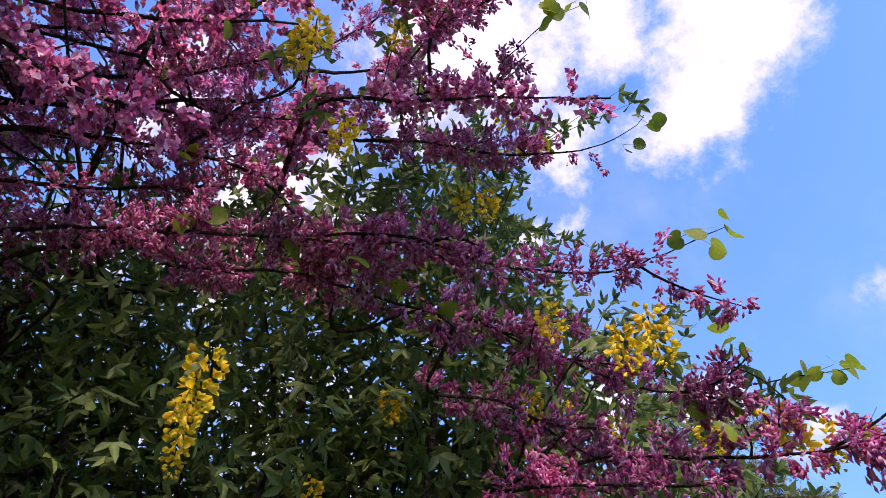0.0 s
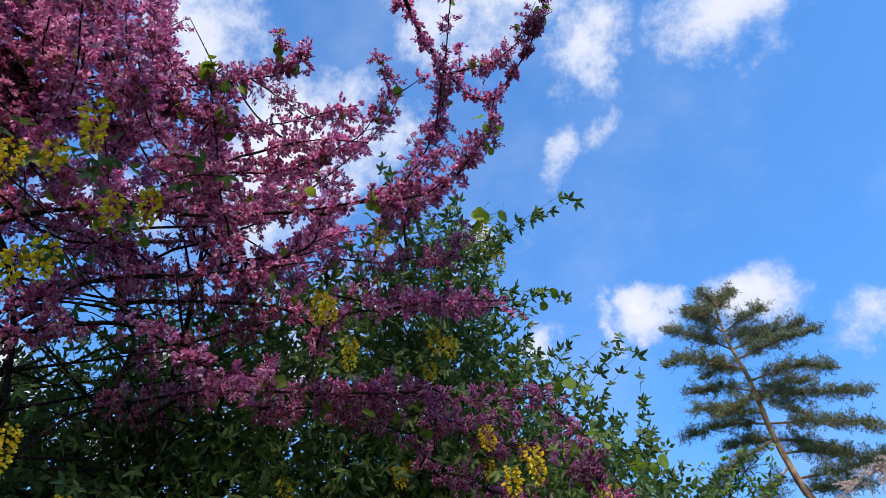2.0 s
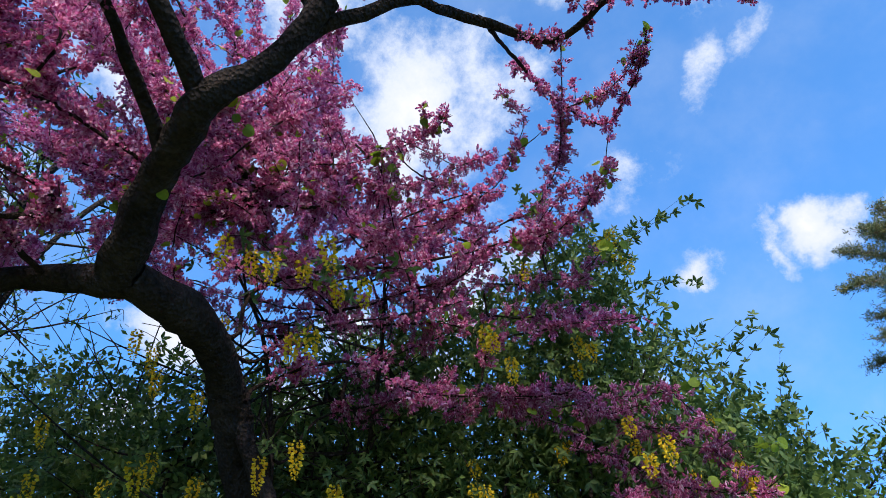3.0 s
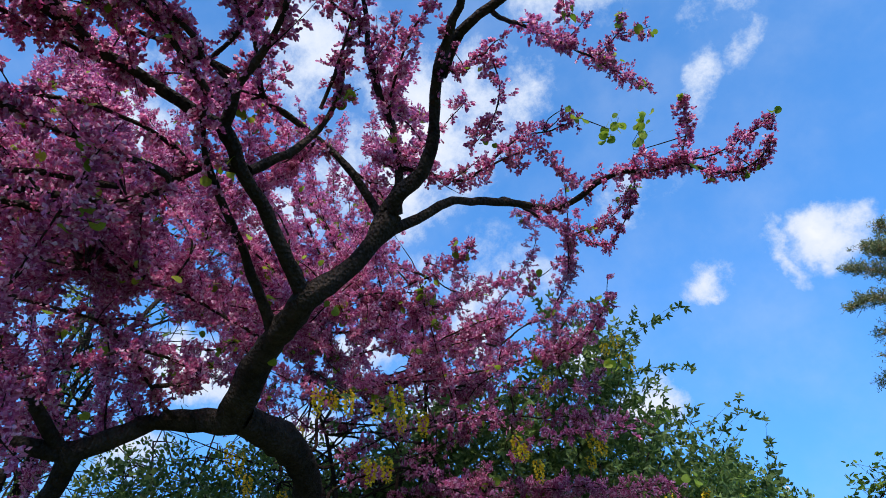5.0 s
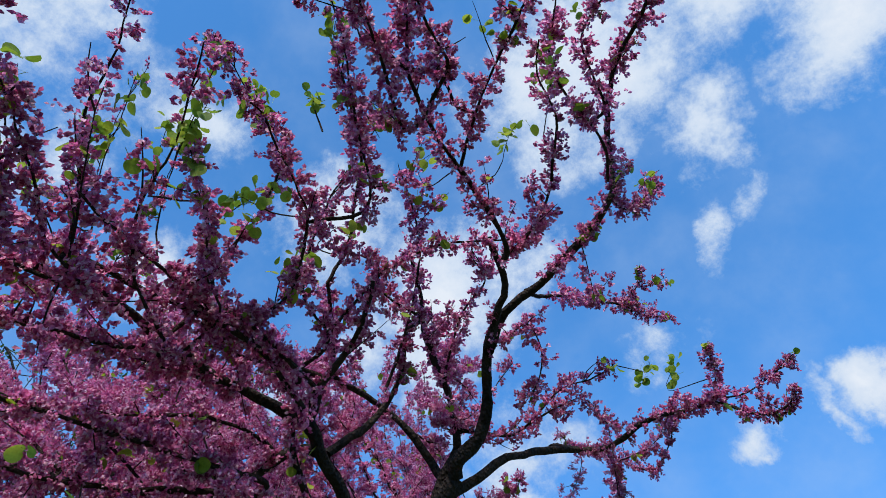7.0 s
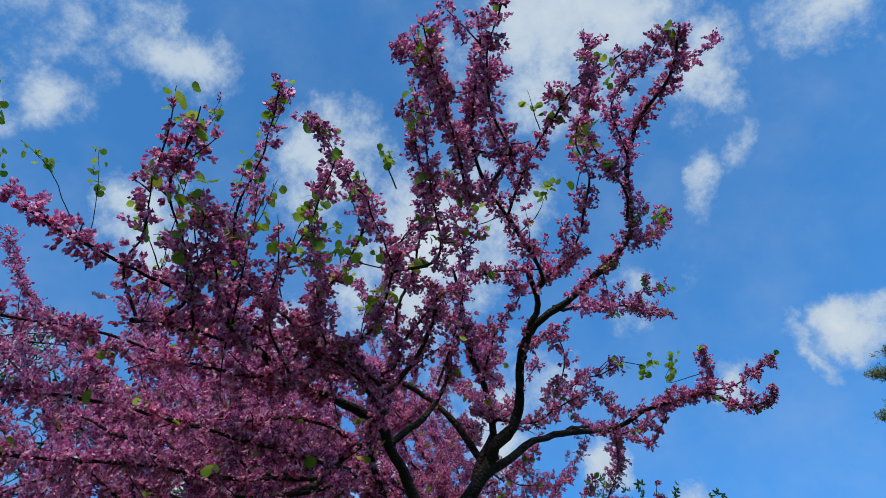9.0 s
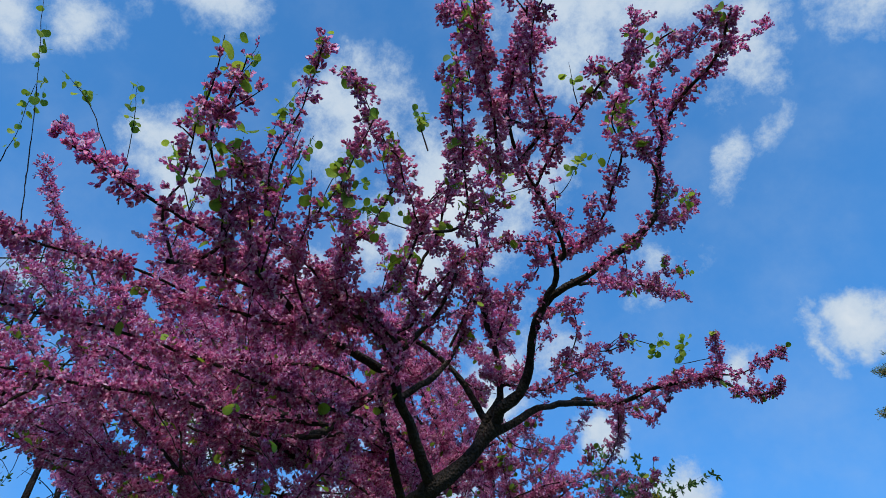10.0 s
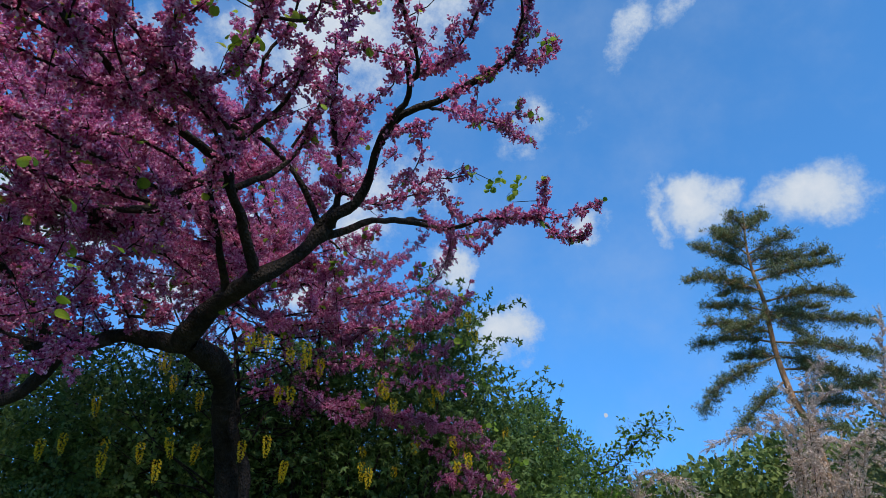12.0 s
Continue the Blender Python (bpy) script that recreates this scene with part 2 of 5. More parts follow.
def turned(axis, roll):
    """Rotation matrices (n, 3, 3) whose x runs along axis (n, 3), rolled about it."""
    x = axis / (np.linalg.norm(axis, axis=1)[:, None] + 1e-9)
    ref = np.where(np.abs(x[:, 2:3]) > 0.95, [[1.0, 0, 0]], [[0, 0, 1.0]])
    y = np.cross(ref, x)
    y /= np.linalg.norm(y, axis=1)[:, None] + 1e-9
    z = np.cross(x, y)
    c, s = np.cos(roll)[:, None], np.sin(roll)[:, None]
    return np.stack([x, y * c + z * s, z * c - y * s], -1)


def scatter(tv, tf, places, axis, size, roll=None):
    """Copies of a small shape (tv, tf), its x along axis, joined into one set of verts and faces."""
    n = len(places)
    roll = rng.uniform(0, 2 * np.pi, n) if roll is None else roll
    R = turned(axis, roll)
    size = np.asarray(size)
    size = size[:, None] if size.ndim == 1 else size
    sv = tv[None] * size[:, None, :] if size.shape[1] == 3 else tv[None] * size[:, :, None]
    V = np.einsum("nij,nvj->nvi", R, sv) + places[:, None, :]
    F = tf[None] + (np.arange(n) * len(tv))[:, None, None]
    return V.reshape(-1, 3), F.reshape(-1, tf.shape[1])


# a redbud flower, 1 long: slim stalk end and a plump pointed body
FLOWER_V = np.array([(0, 0, 0), (.62, .17, -.09), (.55, 0, .18), (.62, -.17, -.09), (1, 0, .0)], float)
FLOWER_F = np.array([(0, 2, 1), (0, 3, 2), (1, 2, 4), (2, 3, 4), (3, 1, 4)])
# the same flower simpler, for the middle and the far side of the crown
BUD_V = np.array([(0, 0, 0), (.6, .33, -.12), (.54, 0, .27), (.6, -.33, -.12), (1, 0, .03)], float)
BUD_F = np.array([(0, 2, 1), (0, 3, 2), (1, 2, 4), (2, 3, 4)])
# a plain pointed leaf, 1 long, folded along its rib
LEAF_V = np.array([(0, 0, 0), (.38, .21, .06), (.38, -.21, .06), (.78, .13, .02), (.78, -.13, .02), (1, 0, -.07)], float)
LEAF_F = np.array([(0, 5, 3), (0, 3, 1), (0, 4, 5), (0, 2, 4)])


NEAR, FAR = (FLOWER_V, FLOWER_F), (BUD_V, BUD_F)
# and a folded petal, for the boughs behind
BACK = np.array([(0, 0, 0), (.58, .29, .14), (1, 0, .0), (.58, -.29, .14)], float), np.array([(0, 2, 1), (0, 3, 2)])
SMALL_V = np.array([(0, 0, 0), (.45, .22, .05), (1, 0, -.04), (.45, -.22, .05)], float)
SMALL_F = np.array([(0, 2, 1), (0, 3, 2)])


def trifoliate():
    vs, fs = [], []
    for k, a in enumerate((0, 1.05, -1.05)):
        c, s = math.cos(a), math.sin(a)
        v = LEAF_V * (1, 1.0, 1)
        v = np.stack([v[:, 0] * c - v[:, 1] * s, v[:, 0] * s + v[:, 1] * c, v[:, 2]], 1) * (1 if k == 0 else .9)
        v[:, 2] -= .25 * v[:, 0] ** 2
        vs.append(v + (0.25, 0, 0))
        fs.append(LEAF_F + 6 * k)
    return np.vstack(vs), np.vstack(fs)


TRI_V, TRI_F = trifoliate()
# the same leaf with fewer faces, for the inside of a crown
INNER_V = np.vstack([np.stack([(SMALL_V[:, 0] + .25) * math.cos(a) - SMALL_V[:, 1] * 1.3 * math.sin(a), (SMALL_V[:, 0] + .25) * math.sin(a) + SMALL_V[:, 1] * 1.3 * math.cos(a), SMALL_V[:, 2]], 1) for a in (0, 1.05, -1.05)])
INNER_F = np.vstack([SMALL_F + 4 * k for k in range(3)])


def round_leaf(size, fold):
    """A heart-shaped, nearly round leaf hanging from its stalk; x runs from stalk to tip."""
    rim = []
    for k in range(14):
        a = 2 * math.pi * k / 14
        r = 0.5 * (1 + 0.10 * math.cos(a)) * (1 - 0.32 * math.exp(-((a - math.pi) / 0.35) ** 2))
        x, y = 0.5 + r * math.cos(a), r * math.sin(a) * 1.06
        rim.append((x, y, fold * abs(y) - 0.12 * x * x))
    stalk = [(-.55, .018, .1), (-.55, -.018, .1), (.22, -.018, .0), (.22, .018, .0)]
    v = np.array([(0.5, 0, -.03)] + rim + stalk) * size
    f = [(0, 1 + k, 1 + (k + 1) % 14) for k in range(14)] + [(15, 16, 17), (15, 17, 18)]
    return v, np.array(f)


LEAVES = [mesh_from("redbud_leaf", *round_leaf(s, fd), REDBUD_LEAF) for s, fd in ((.036, .1), (.042, .3), (.046, -.15), (.031, .45), (.039, .6))]

# ---- the redbud ----
ROOT = Vector((-2.6, 4.4, 0))
redbud = thing("redbud_tree", ROOT, "flowering redbud tree with dark arching limbs and dense pink-magenta blossom", "tree")
ROOTV = np.array(ROOT)
leaf_count = [0]
more_leaves = []
LIMB_POINTS = []
FILL = 262


def flowers_on(path, density, per=10, size=0.0205, thick=1.0):
    """Places, axes and sizes of flowers that sit in tufts close round a path of points, like an uneven sleeve."""
    seg = np.linalg.norm(np.diff(path, axis=0), axis=1)
    total = seg.sum()
    n_tuft = max(1, int(total / 0.0085 * density))
    cum = np.concatenate([[0], np.cumsum(seg)])
    s = np.sort(rng.uniform(0, total, n_tuft))
    # the sleeve swells and thins along the twig
    swell = np.sin(s * 41 + rng.uniform(0, 6)) + 0.8 * np.sin(s * 19.3 + rng.uniform(0, 6)) + 0.5 * np.sin(s * 7.1 + rng.uniform(0, 6)) + rng.normal(0, 0.45, len(s))
    s, swell = s[swell > -1.25], swell[swell > -1.25]
    if len(s) == 0:
        return np.zeros((0, 3)), np.zeros((0, 3)), np.zeros(0)
    base = np.stack([np.interp(s, cum, path[:, k]) for k in range(3)], 1)
    tan = path[-1] - path[0]
    tan = tan / (np.linalg.norm(tan) + 1e-9)
    base = np.repeat(base, per, 0)
    lead = rng.normal(size=(len(s), 3))
    lead -= (lead @ tan)[:, None] * tan * 0.7
    lead = np.repeat(lead / np.linalg.norm(lead, axis=1)[:, None], per, 0)
    ax = lead * 0.85 + rng.normal(size=base.shape) * 0.42 + tan * 0.22
    ax /= np.linalg.norm(ax, axis=1)[:, None]
    plump = np.repeat(thick * rng.uniform(0.012, 0.034, len(s)) * np.clip(0.92 + 0.3 * swell, 0.45, 1.5), per)
    reach = plump * rng.uniform(0.02, 1.0, len(base)) ** 0.7
    return base + lead * reach[:, None] + rng.normal(0, 0.005, base.shape), ax, size * rng.uniform(0.7, 1.15, len(base))


def leaves_at(parent, tip, direction, count, spread=0.10):
    for k in range(count):
        leaf_count[0] += 1
        if leaf_count[0] > 300:
            more_leaves.append((tip - np.array(direction) * rng.uniform(0, spread) + rng.normal(0, 0.016, 3), rng.normal(size=3) * (1, 1, .5) + (0, 0, -.75)))
            continue
        ob = part("leaf", LEAVES[int(rng.integers(len(LEAVES)))], parent)
        off = -np.array(direction) * rng.uniform(0, spread) + rng.normal(0, 0.014, 3)
        ob.location = Vector(tip + off) - ROOT
        a = Vector(rng.normal(size=3) * (1, 1, .5) + np.array((0, 0, -.75)) + np.array(direction) * .4)
        ob.rotation_euler = (a.to_track_quat("X", "Z").to_matrix() @ Euler((rng.uniform(-1.2, 1.2), 0, 0)).to_matrix()).to_euler()
        sc = rng.uniform(0.75, 1.25)
        ob.scale = (sc, sc, sc)


def bough(name, pts, r0, r1, bloom, begin, leafy, shape=FAR, per=14, size=0.021, thick=1.9):
    """A limb through pts with its side twigs, blossom from the fraction begin on, and young leaves at its tip."""
    fine = r0 < 0.02
    if shape is NEAR:
        per, size, thick = 20, 0.021, 2.15
    path = spline(pts, 0.035 if fine else 0.05)
    wob = np.cumsum(rng.normal(0, 0.0022 if fine else 0.003, path.shape), axis=0)
    wob -= np.linspace(0, 1, len(path))[:, None] * wob[-1]
    path = path + wob
    if r0 > 0.011:
        LIMB_POINTS.extend(path[len(path) // 4::3])
    slim = 0.72 if fine else 1.0
    pieces = [tube(path, r0 * slim, r1 * slim, 5 if fine else 10, 0.10 if fine else 0.07)]
    n0 = int(begin * (len(path) - 1))
    runs = [(path[n0:], bloom)] if bloom > 0 and len(path) - n0 > 2 else []
    ends = [(path[-1], path[-1] - path[-3])] if leafy else []
    if bloom > 0:
        length = np.linalg.norm(np.diff(path[n0:], axis=0), axis=1).sum()
        for _ in range(int(length / 0.12)):
            i = int(rng.integers(n0, len(path) - 1))
            tan = path[min(i + 1, len(path) - 1)] - path[i - 1 if i else 0]
            tan /= np.linalg.norm(tan) + 1e-9
            go = tan * rng.uniform(0.4, 1.1) + rng.normal(0, 0.5, 3) + (0, 0, 0.16)
            go /= np.linalg.norm(go)
            ln = rng.choice((0.04, 0.06, 0.10, 0.20) if fine else (0.04, 0.07, 0.14, 0.28))
            bend = rng.normal(0, 0.3, 3) + (0, 0, 0.1)
            tt = np.linspace(0, 1, 4 + int(ln * 12))[:, None]
            tw = path[i] + go * ln * tt + bend * ln * tt**2 * 0.5
            pieces.append(tube(tw, 0.0035, 0.0014, 3, 0.1))
            runs.append((tw, bloom * rng.uniform(0.5, 1.0)))
            if ln > 0.055 and rng.random() < 0.34:
                ends.append((tw[-1], tw[-1] - tw[-2]))
    v, f = joined(pieces)
    limb = part(name, mesh_from(name, v - ROOTV, f, BARK if not fine else TWIG_BARK), redbud)
    fl = [flowers_on(p, b, per, size, thick if k == 0 else 0.8 * thick) for k, (p, b) in enumerate(runs)]
    if fl:
        pl, ax, sz = (np.concatenate(q) for q in zip(*fl))
        if len(pl):
            fv, ff = scatter(*shape, pl - ROOTV, ax, sz)
            part("blossom", mesh_from("blossom", fv, ff, PINK), limb, "tufts of pink-magenta redbud flowers", "stuff")
    for k, (p, d) in enumerate(ends):
        shoot = leafy and k == 0
        reach = 0.5 * np.linalg.norm(path[-1] - path[0]) if shoot and bloom < 0.6 else 0.12
        leaves_at(limb, p, d / (np.linalg.norm(d) + 1e-9), int(rng.integers(1, 4)) + leafy * 2 + (8 if reach > 0.12 and leafy > 1 else 0), reach)
    return limb


bough("trunk", [(-2.80, 4.50, 2.00), (-2.79, 4.36, 2.35), (-2.71, 4.12, 2.68), (-2.58, 3.84, 2.84), (-2.54, 3.62, 2.90), (-2.58, 3.39, 2.94)], 0.090, 0.080, 0, 0.0, 0)
bough("limb", [(-2.52, 4.30, 1.50), (-2.55, 4.25, 2.18), (-2.60, 4.20, 2.40), (-2.68, 4.12, 2.62)], 0.042, 0.04, 0, 0.0, 0)
bough("limb", [(-2.58, 3.39, 2.94), (-2.63, 3.36, 2.93), (-2.80, 3.27, 2.96), (-2.96, 3.18, 2.96), (-3.08, 3.03, 2.85), (-3.16, 2.91, 2.78), (-3.20, 2.79, 2.78), (-3.25, 2.58, 2.81), (-3.29, 2.29, 2.87)], 0.0627, 0.027, 0.4, 0.6, 0)
bough("limb", [(-3.16, 2.91, 2.78), (-3.10, 2.75, 2.87), (-3.05, 2.59, 2.95), (-2.98, 2.40, 3.00), (-2.90, 2.19, 3.03)], 0.0308, 0.0162, 0.7, 0.5, 0)
bough("limb", [(-3.09, 2.91, 2.80), (-3.26, 2.97, 2.66), (-3.44, 2.98, 2.55), (-3.70, 2.94, 2.49)], 0.044, 0.036, 0, 0.0, 0)
bough("limb", [(-2.63, 3.36, 2.94), (-2.43, 3.25, 3.03), (-2.19, 3.13, 3.12), (-2.05, 3.07, 3.15), (-1.89, 3.00, 3.19), (-1.74, 3.06, 3.31), (-1.62, 3.08, 3.41), (-1.50, 3.09, 3.52)], 0.078, 0.036, 0, 0.0, 0)
bough("limb", [(-2.17, 3.11, 3.12), (-2.12, 2.98, 3.21), (-2.04, 2.78, 3.30), (-1.96, 2.60, 3.36), (-1.92, 2.49, 3.39), (-1.83, 2.33, 3.42), (-1.72, 2.19, 3.44)], 0.0264, 0.009, 0.7, 0.5, 0)
bough("limb", [(-1.92, 3.01, 3.19), (-1.89, 2.91, 3.26), (-1.86, 2.77, 3.34), (-1.83, 2.63, 3.42), (-1.81, 2.50, 3.46), (-1.78, 2.40, 3.50), (-1.76, 2.32, 3.52)], 0.0334, 0.0252, 0, 0.0, 0)
bough("limb", [(-1.76, 2.32, 3.52), (-1.79, 2.21, 3.52), (-1.81, 2.09, 3.52), (-1.81, 1.96, 3.51), (-1.83, 1.88, 3.50), (-1.79, 1.78, 3.45), (-1.73, 1.65, 3.39), (-1.69, 1.54, 3.29)], 0.0238, 0.009, 0.9, 0.5, 0)
bough("limb", [(-1.81, 2.50, 3.46), (-1.85, 2.51, 3.51), (-1.91, 2.41, 3.50), (-2.01, 2.35, 3.42), (-2.08, 2.32, 3.36), (-2.14, 2.29, 3.29), (-2.24, 2.15, 3.22), (-2.29, 2.00, 3.18), (-2.32, 1.85, 3.15)], 0.0263, 0.0108, 0.9, 0.36, 0)
bough("limb", [(-1.85, 2.53, 3.50), (-1.75, 2.59, 3.59), (-1.69, 2.63, 3.64), (-1.56, 2.67, 3.78), (-1.46, 2.63, 3.92), (-1.36, 2.56, 4.08)], 0.02, 0.007, 0.8, 0.4, 0)
bough("limb", [(-1.76, 2.32, 3.52), (-1.67, 2.27, 3.58), (-1.62, 2.24, 3.62), (-1.51, 2.22, 3.66), (-1.42, 2.19, 3.70), (-1.30, 2.12, 3.75), (-1.21, 2.04, 3.78)], 0.022, 0.008, 0.8, 0.3, 0)
bough("limb", [(-1.63, 2.25, 3.64), (-1.65, 2.17, 3.63), (-1.68, 2.07, 3.60), (-1.70, 1.97, 3.57), (-1.72, 1.86, 3.54), (-1.70, 1.73, 3.50)], 0.017, 0.007, 0.8, 0.4, 0)
bough("limb", [(-1.53, 3.09, 3.49), (-1.62, 3.12, 3.60), (-1.64, 3.02, 3.71), (-1.69, 2.91, 3.83), (-1.75, 2.79, 3.91), (-1.76, 2.64, 3.90), (-1.76, 2.50, 3.89), (-1.67, 2.37, 3.90), (-1.53, 2.17, 3.88), (-1.40, 1.98, 3.84)], 0.0218, 0.006, 0.8, 0.52, 0)
bough("limb", [(-1.65, 3.12, 3.44), (-1.55, 3.10, 3.57), (-1.47, 3.08, 3.66), (-1.43, 3.02, 3.77), (-1.40, 2.93, 3.89), (-1.39, 2.81, 4.02), (-1.36, 2.70, 4.13), (-1.30, 2.58, 4.27), (-1.25, 2.41, 4.41)], 0.0264, 0.0081, 0.8, 0.4, 0)
bough("limb", [(-1.50, 3.09, 3.52), (-1.47, 3.04, 3.55), (-1.33, 3.02, 3.62), (-1.21, 2.94, 3.72), (-1.14, 2.83, 3.82), (-1.03, 2.73, 3.90), (-0.92, 2.64, 3.96), (-0.84, 2.58, 4.00), (-0.79, 2.36, 4.09)], 0.0354, 0.0135, 0.25, 0.51, 0)
bough("limb", [(-0.82, 2.49, 4.04), (-0.72, 2.34, 3.93), (-0.71, 2.06, 4.02), (-0.72, 1.79, 4.07), (-0.67, 1.54, 4.09), (-0.55, 1.33, 4.09), (-0.40, 1.13, 4.05), (-0.33, 0.96, 4.01)], 0.0196, 0.005, 1, 0.22, 0)
bough("limb", [(-1.07, 2.77, 3.86), (-1.09, 2.85, 3.97), (-0.95, 2.75, 4.04), (-0.73, 2.71, 4.07), (-0.47, 2.62, 4.09), (-0.26, 2.50, 4.11), (-0.19, 2.49, 4.24), (-0.12, 2.44, 4.47), (-0.03, 2.25, 4.47), (0.09, 2.08, 4.45), (0.21, 1.96, 4.39), (0.30, 1.82, 4.33), (0.37, 1.62, 4.27)], 0.0253, 0.005, 1, 0.24, 1)
bough("limb", [(-0.25, 2.52, 4.16), (-0.20, 2.70, 4.20), (-0.10, 2.77, 4.30), (-0.00, 2.79, 4.44)], 0.008, 0.003, 1, 0.1, 1)
bough("limb", [(-0.79, 2.72, 4.06), (-0.77, 2.83, 4.10), (-0.69, 3.07, 4.26), (-0.57, 3.41, 4.45), (-0.48, 3.65, 4.56), (-0.36, 3.98, 4.67), (-0.28, 4.19, 4.74)], 0.0149, 0.003, 0.9, 0.16, 1)
bough("limb", [(-0.47, 3.59, 4.51), (-0.34, 3.55, 4.56), (-0.28, 3.49, 4.63)], 0.006, 0.003, 1, 0.1, 1)
bough("limb", [(-1.44, 3.04, 3.74), (-1.33, 3.20, 3.75), (-1.22, 3.35, 3.80), (-0.96, 3.43, 4.00), (-0.81, 3.51, 4.04), (-0.67, 3.56, 4.10)], 0.0138, 0.004, 0.7, 0.05, 0)
bough("limb", [(-1.66, 3.11, 3.40), (-1.54, 3.13, 3.48), (-1.44, 3.20, 3.55), (-1.30, 3.29, 3.66), (-1.16, 3.58, 3.80), (-0.91, 3.88, 3.87), (-0.61, 3.78, 3.85), (-0.45, 3.90, 3.90), (-0.29, 3.98, 3.93), (-0.18, 3.95, 3.80), (-0.08, 3.89, 3.68), (0.02, 3.80, 3.63), (0.08, 3.71, 3.66)], 0.026, 0.005, 1, 0.4, 1, FAR, 14, 0.0205, 1.75)
bough("limb", [(-0.29, 3.98, 3.93), (-0.21, 3.80, 3.96), (-0.18, 3.63, 4.03)], 0.008, 0.003, 1, 0, 1, FAR, 14, 0.0205, 1.6)
bough("limb", [(-0.27, 3.98, 3.92), (-0.12, 3.97, 3.88), (0.05, 3.96, 3.92), (0.19, 3.95, 3.97)], 0.008, 0.003, 1, 0, 1, FAR, 14, 0.0205, 1.6)
bough("limb", [(-1.16, 3.58, 3.80), (-1.14, 4.05, 4.02), (-1.05, 4.60, 4.20), (-0.89, 4.76, 4.11), (-0.74, 4.63, 4.10), (-0.60, 4.46, 4.16), (-0.53, 4.34, 4.24)], 0.016, 0.004, 1, 0.3, 1, FAR, 14, 0.0205, 1.75)
bough("limb", [(-1.05, 4.60, 4.20), (-1.13, 4.85, 4.20), (-1.23, 5.03, 4.20)], 0.008, 0.003, 1, 0, 0)
bough("limb", [(-1.07, 2.84, 3.98), (-1.04, 2.94, 4.04), (-0.90, 2.95, 4.08), (-0.90, 3.06, 3.97), (-0.99, 3.13, 3.85), (-1.12, 3.15, 3.77)], 0.0092, 0.003, 1, 0.02, 0)
bough("limb", [(-1.22, 3.35, 3.80), (-1.02, 3.41, 3.88), (-0.87, 3.46, 3.90), (-0.82, 3.59, 3.79)], 0.008, 0.003, 1, 0, 0)
bough("limb", [(-0.76, 2.40, 3.98), (-0.69, 2.42, 4.01), (-0.56, 2.36, 4.02), (-0.46, 2.28, 4.04), (-0.36, 2.15, 4.08), (-0.27, 2.01, 4.11), (-0.25, 1.82, 4.14), (-0.18, 1.70, 4.14)], 0.0126, 0.004, 1, 0.01, 1)
bough("limb", [(-0.70, 1.96, 4.08), (-0.60, 1.87, 4.11), (-0.44, 1.74, 4.14), (-0.25, 1.62, 4.14), (-0.14, 1.54, 4.13), (-0.02, 1.51, 4.10), (0.10, 1.46, 4.06)], 0.011, 0.004, 1, 0.1, 1)
bough("limb", [(-0.62, 1.45, 4.09), (-0.63, 1.44, 3.95), (-0.65, 1.26, 3.95), (-0.62, 1.10, 3.94), (-0.59, 0.99, 3.92), (-0.55, 0.88, 3.90)], 0.0115, 0.004, 1, 0.12, 1)
bough("limb", [(-0.53, 1.81, 4.12), (-0.58, 1.75, 4.15), (-0.55, 1.55, 4.17), (-0.49, 1.32, 4.17), (-0.36, 1.25, 4.15)], 0.0092, 0.003, 1, 0.11, 0)
bough("limb", [(-1.40, 1.98, 3.84), (-1.29, 1.97, 3.99), (-1.15, 1.84, 4.06), (-1.02, 1.72, 4.11), (-0.95, 1.59, 4.14), (-0.88, 1.41, 4.17), (-0.79, 1.29, 4.18)], 0.0115, 0.004, 1, 0.12, 1)
bough("limb", [(-1.70, 1.75, 3.51), (-1.55, 1.76, 3.53), (-1.40, 1.78, 3.60), (-1.19, 1.61, 3.68), (-1.14, 1.51, 3.70), (-1.09, 1.35, 3.71), (-1.04, 1.23, 3.71), (-1.04, 1.17, 3.70)], 0.0115, 0.004, 1, 0.14, 1)
bough("limb", [(-1.66, 2.13, 3.62), (-1.46, 2.07, 3.62), (-1.46, 1.90, 3.75), (-1.28, 1.77, 3.93), (-1.08, 1.69, 4.05)], 0.0115, 0.004, 1, 0.13, 0)
bough("limb", [(-1.56, 2.62, 3.80), (-1.33, 2.49, 4.01), (-1.15, 2.34, 4.18), (-1.06, 2.17, 4.30), (-1.01, 2.00, 4.39)], 0.011, 0.004, 0.9, 0.1, 1)
bough("limb", [(-1.40, 2.93, 3.89), (-1.34, 2.82, 3.89), (-1.14, 2.68, 4.06), (-0.96, 2.62, 4.14), (-0.93, 2.47, 4.23)], 0.0115, 0.004, 1, 0.12, 0)
bough("limb", [(-1.36, 2.51, 3.98), (-1.26, 2.48, 3.96), (-1.30, 2.25, 3.95), (-1.23, 2.06, 3.96), (-1.30, 1.84, 3.87)], 0.0103, 0.004, 1, 0.11, 0)
bough("limb", [(-1.52, 2.09, 3.62), (-1.53, 2.11, 3.69), (-1.36, 2.12, 3.84), (-1.22, 2.14, 3.95), (-1.00, 2.22, 4.04), (-0.79, 2.35, 4.06), (-0.64, 2.45, 4.05)], 0.0126, 0.005, 0.9, 0.11, 0)
bough("limb", [(-1.83, 1.89, 3.50), (-1.81, 1.62, 3.48), (-1.76, 1.38, 3.45), (-1.71, 1.12, 3.33), (-1.66, 0.94, 3.21), (-1.57, 0.77, 3.04)], 0.02, 0.007, 1, 0.05, 0)
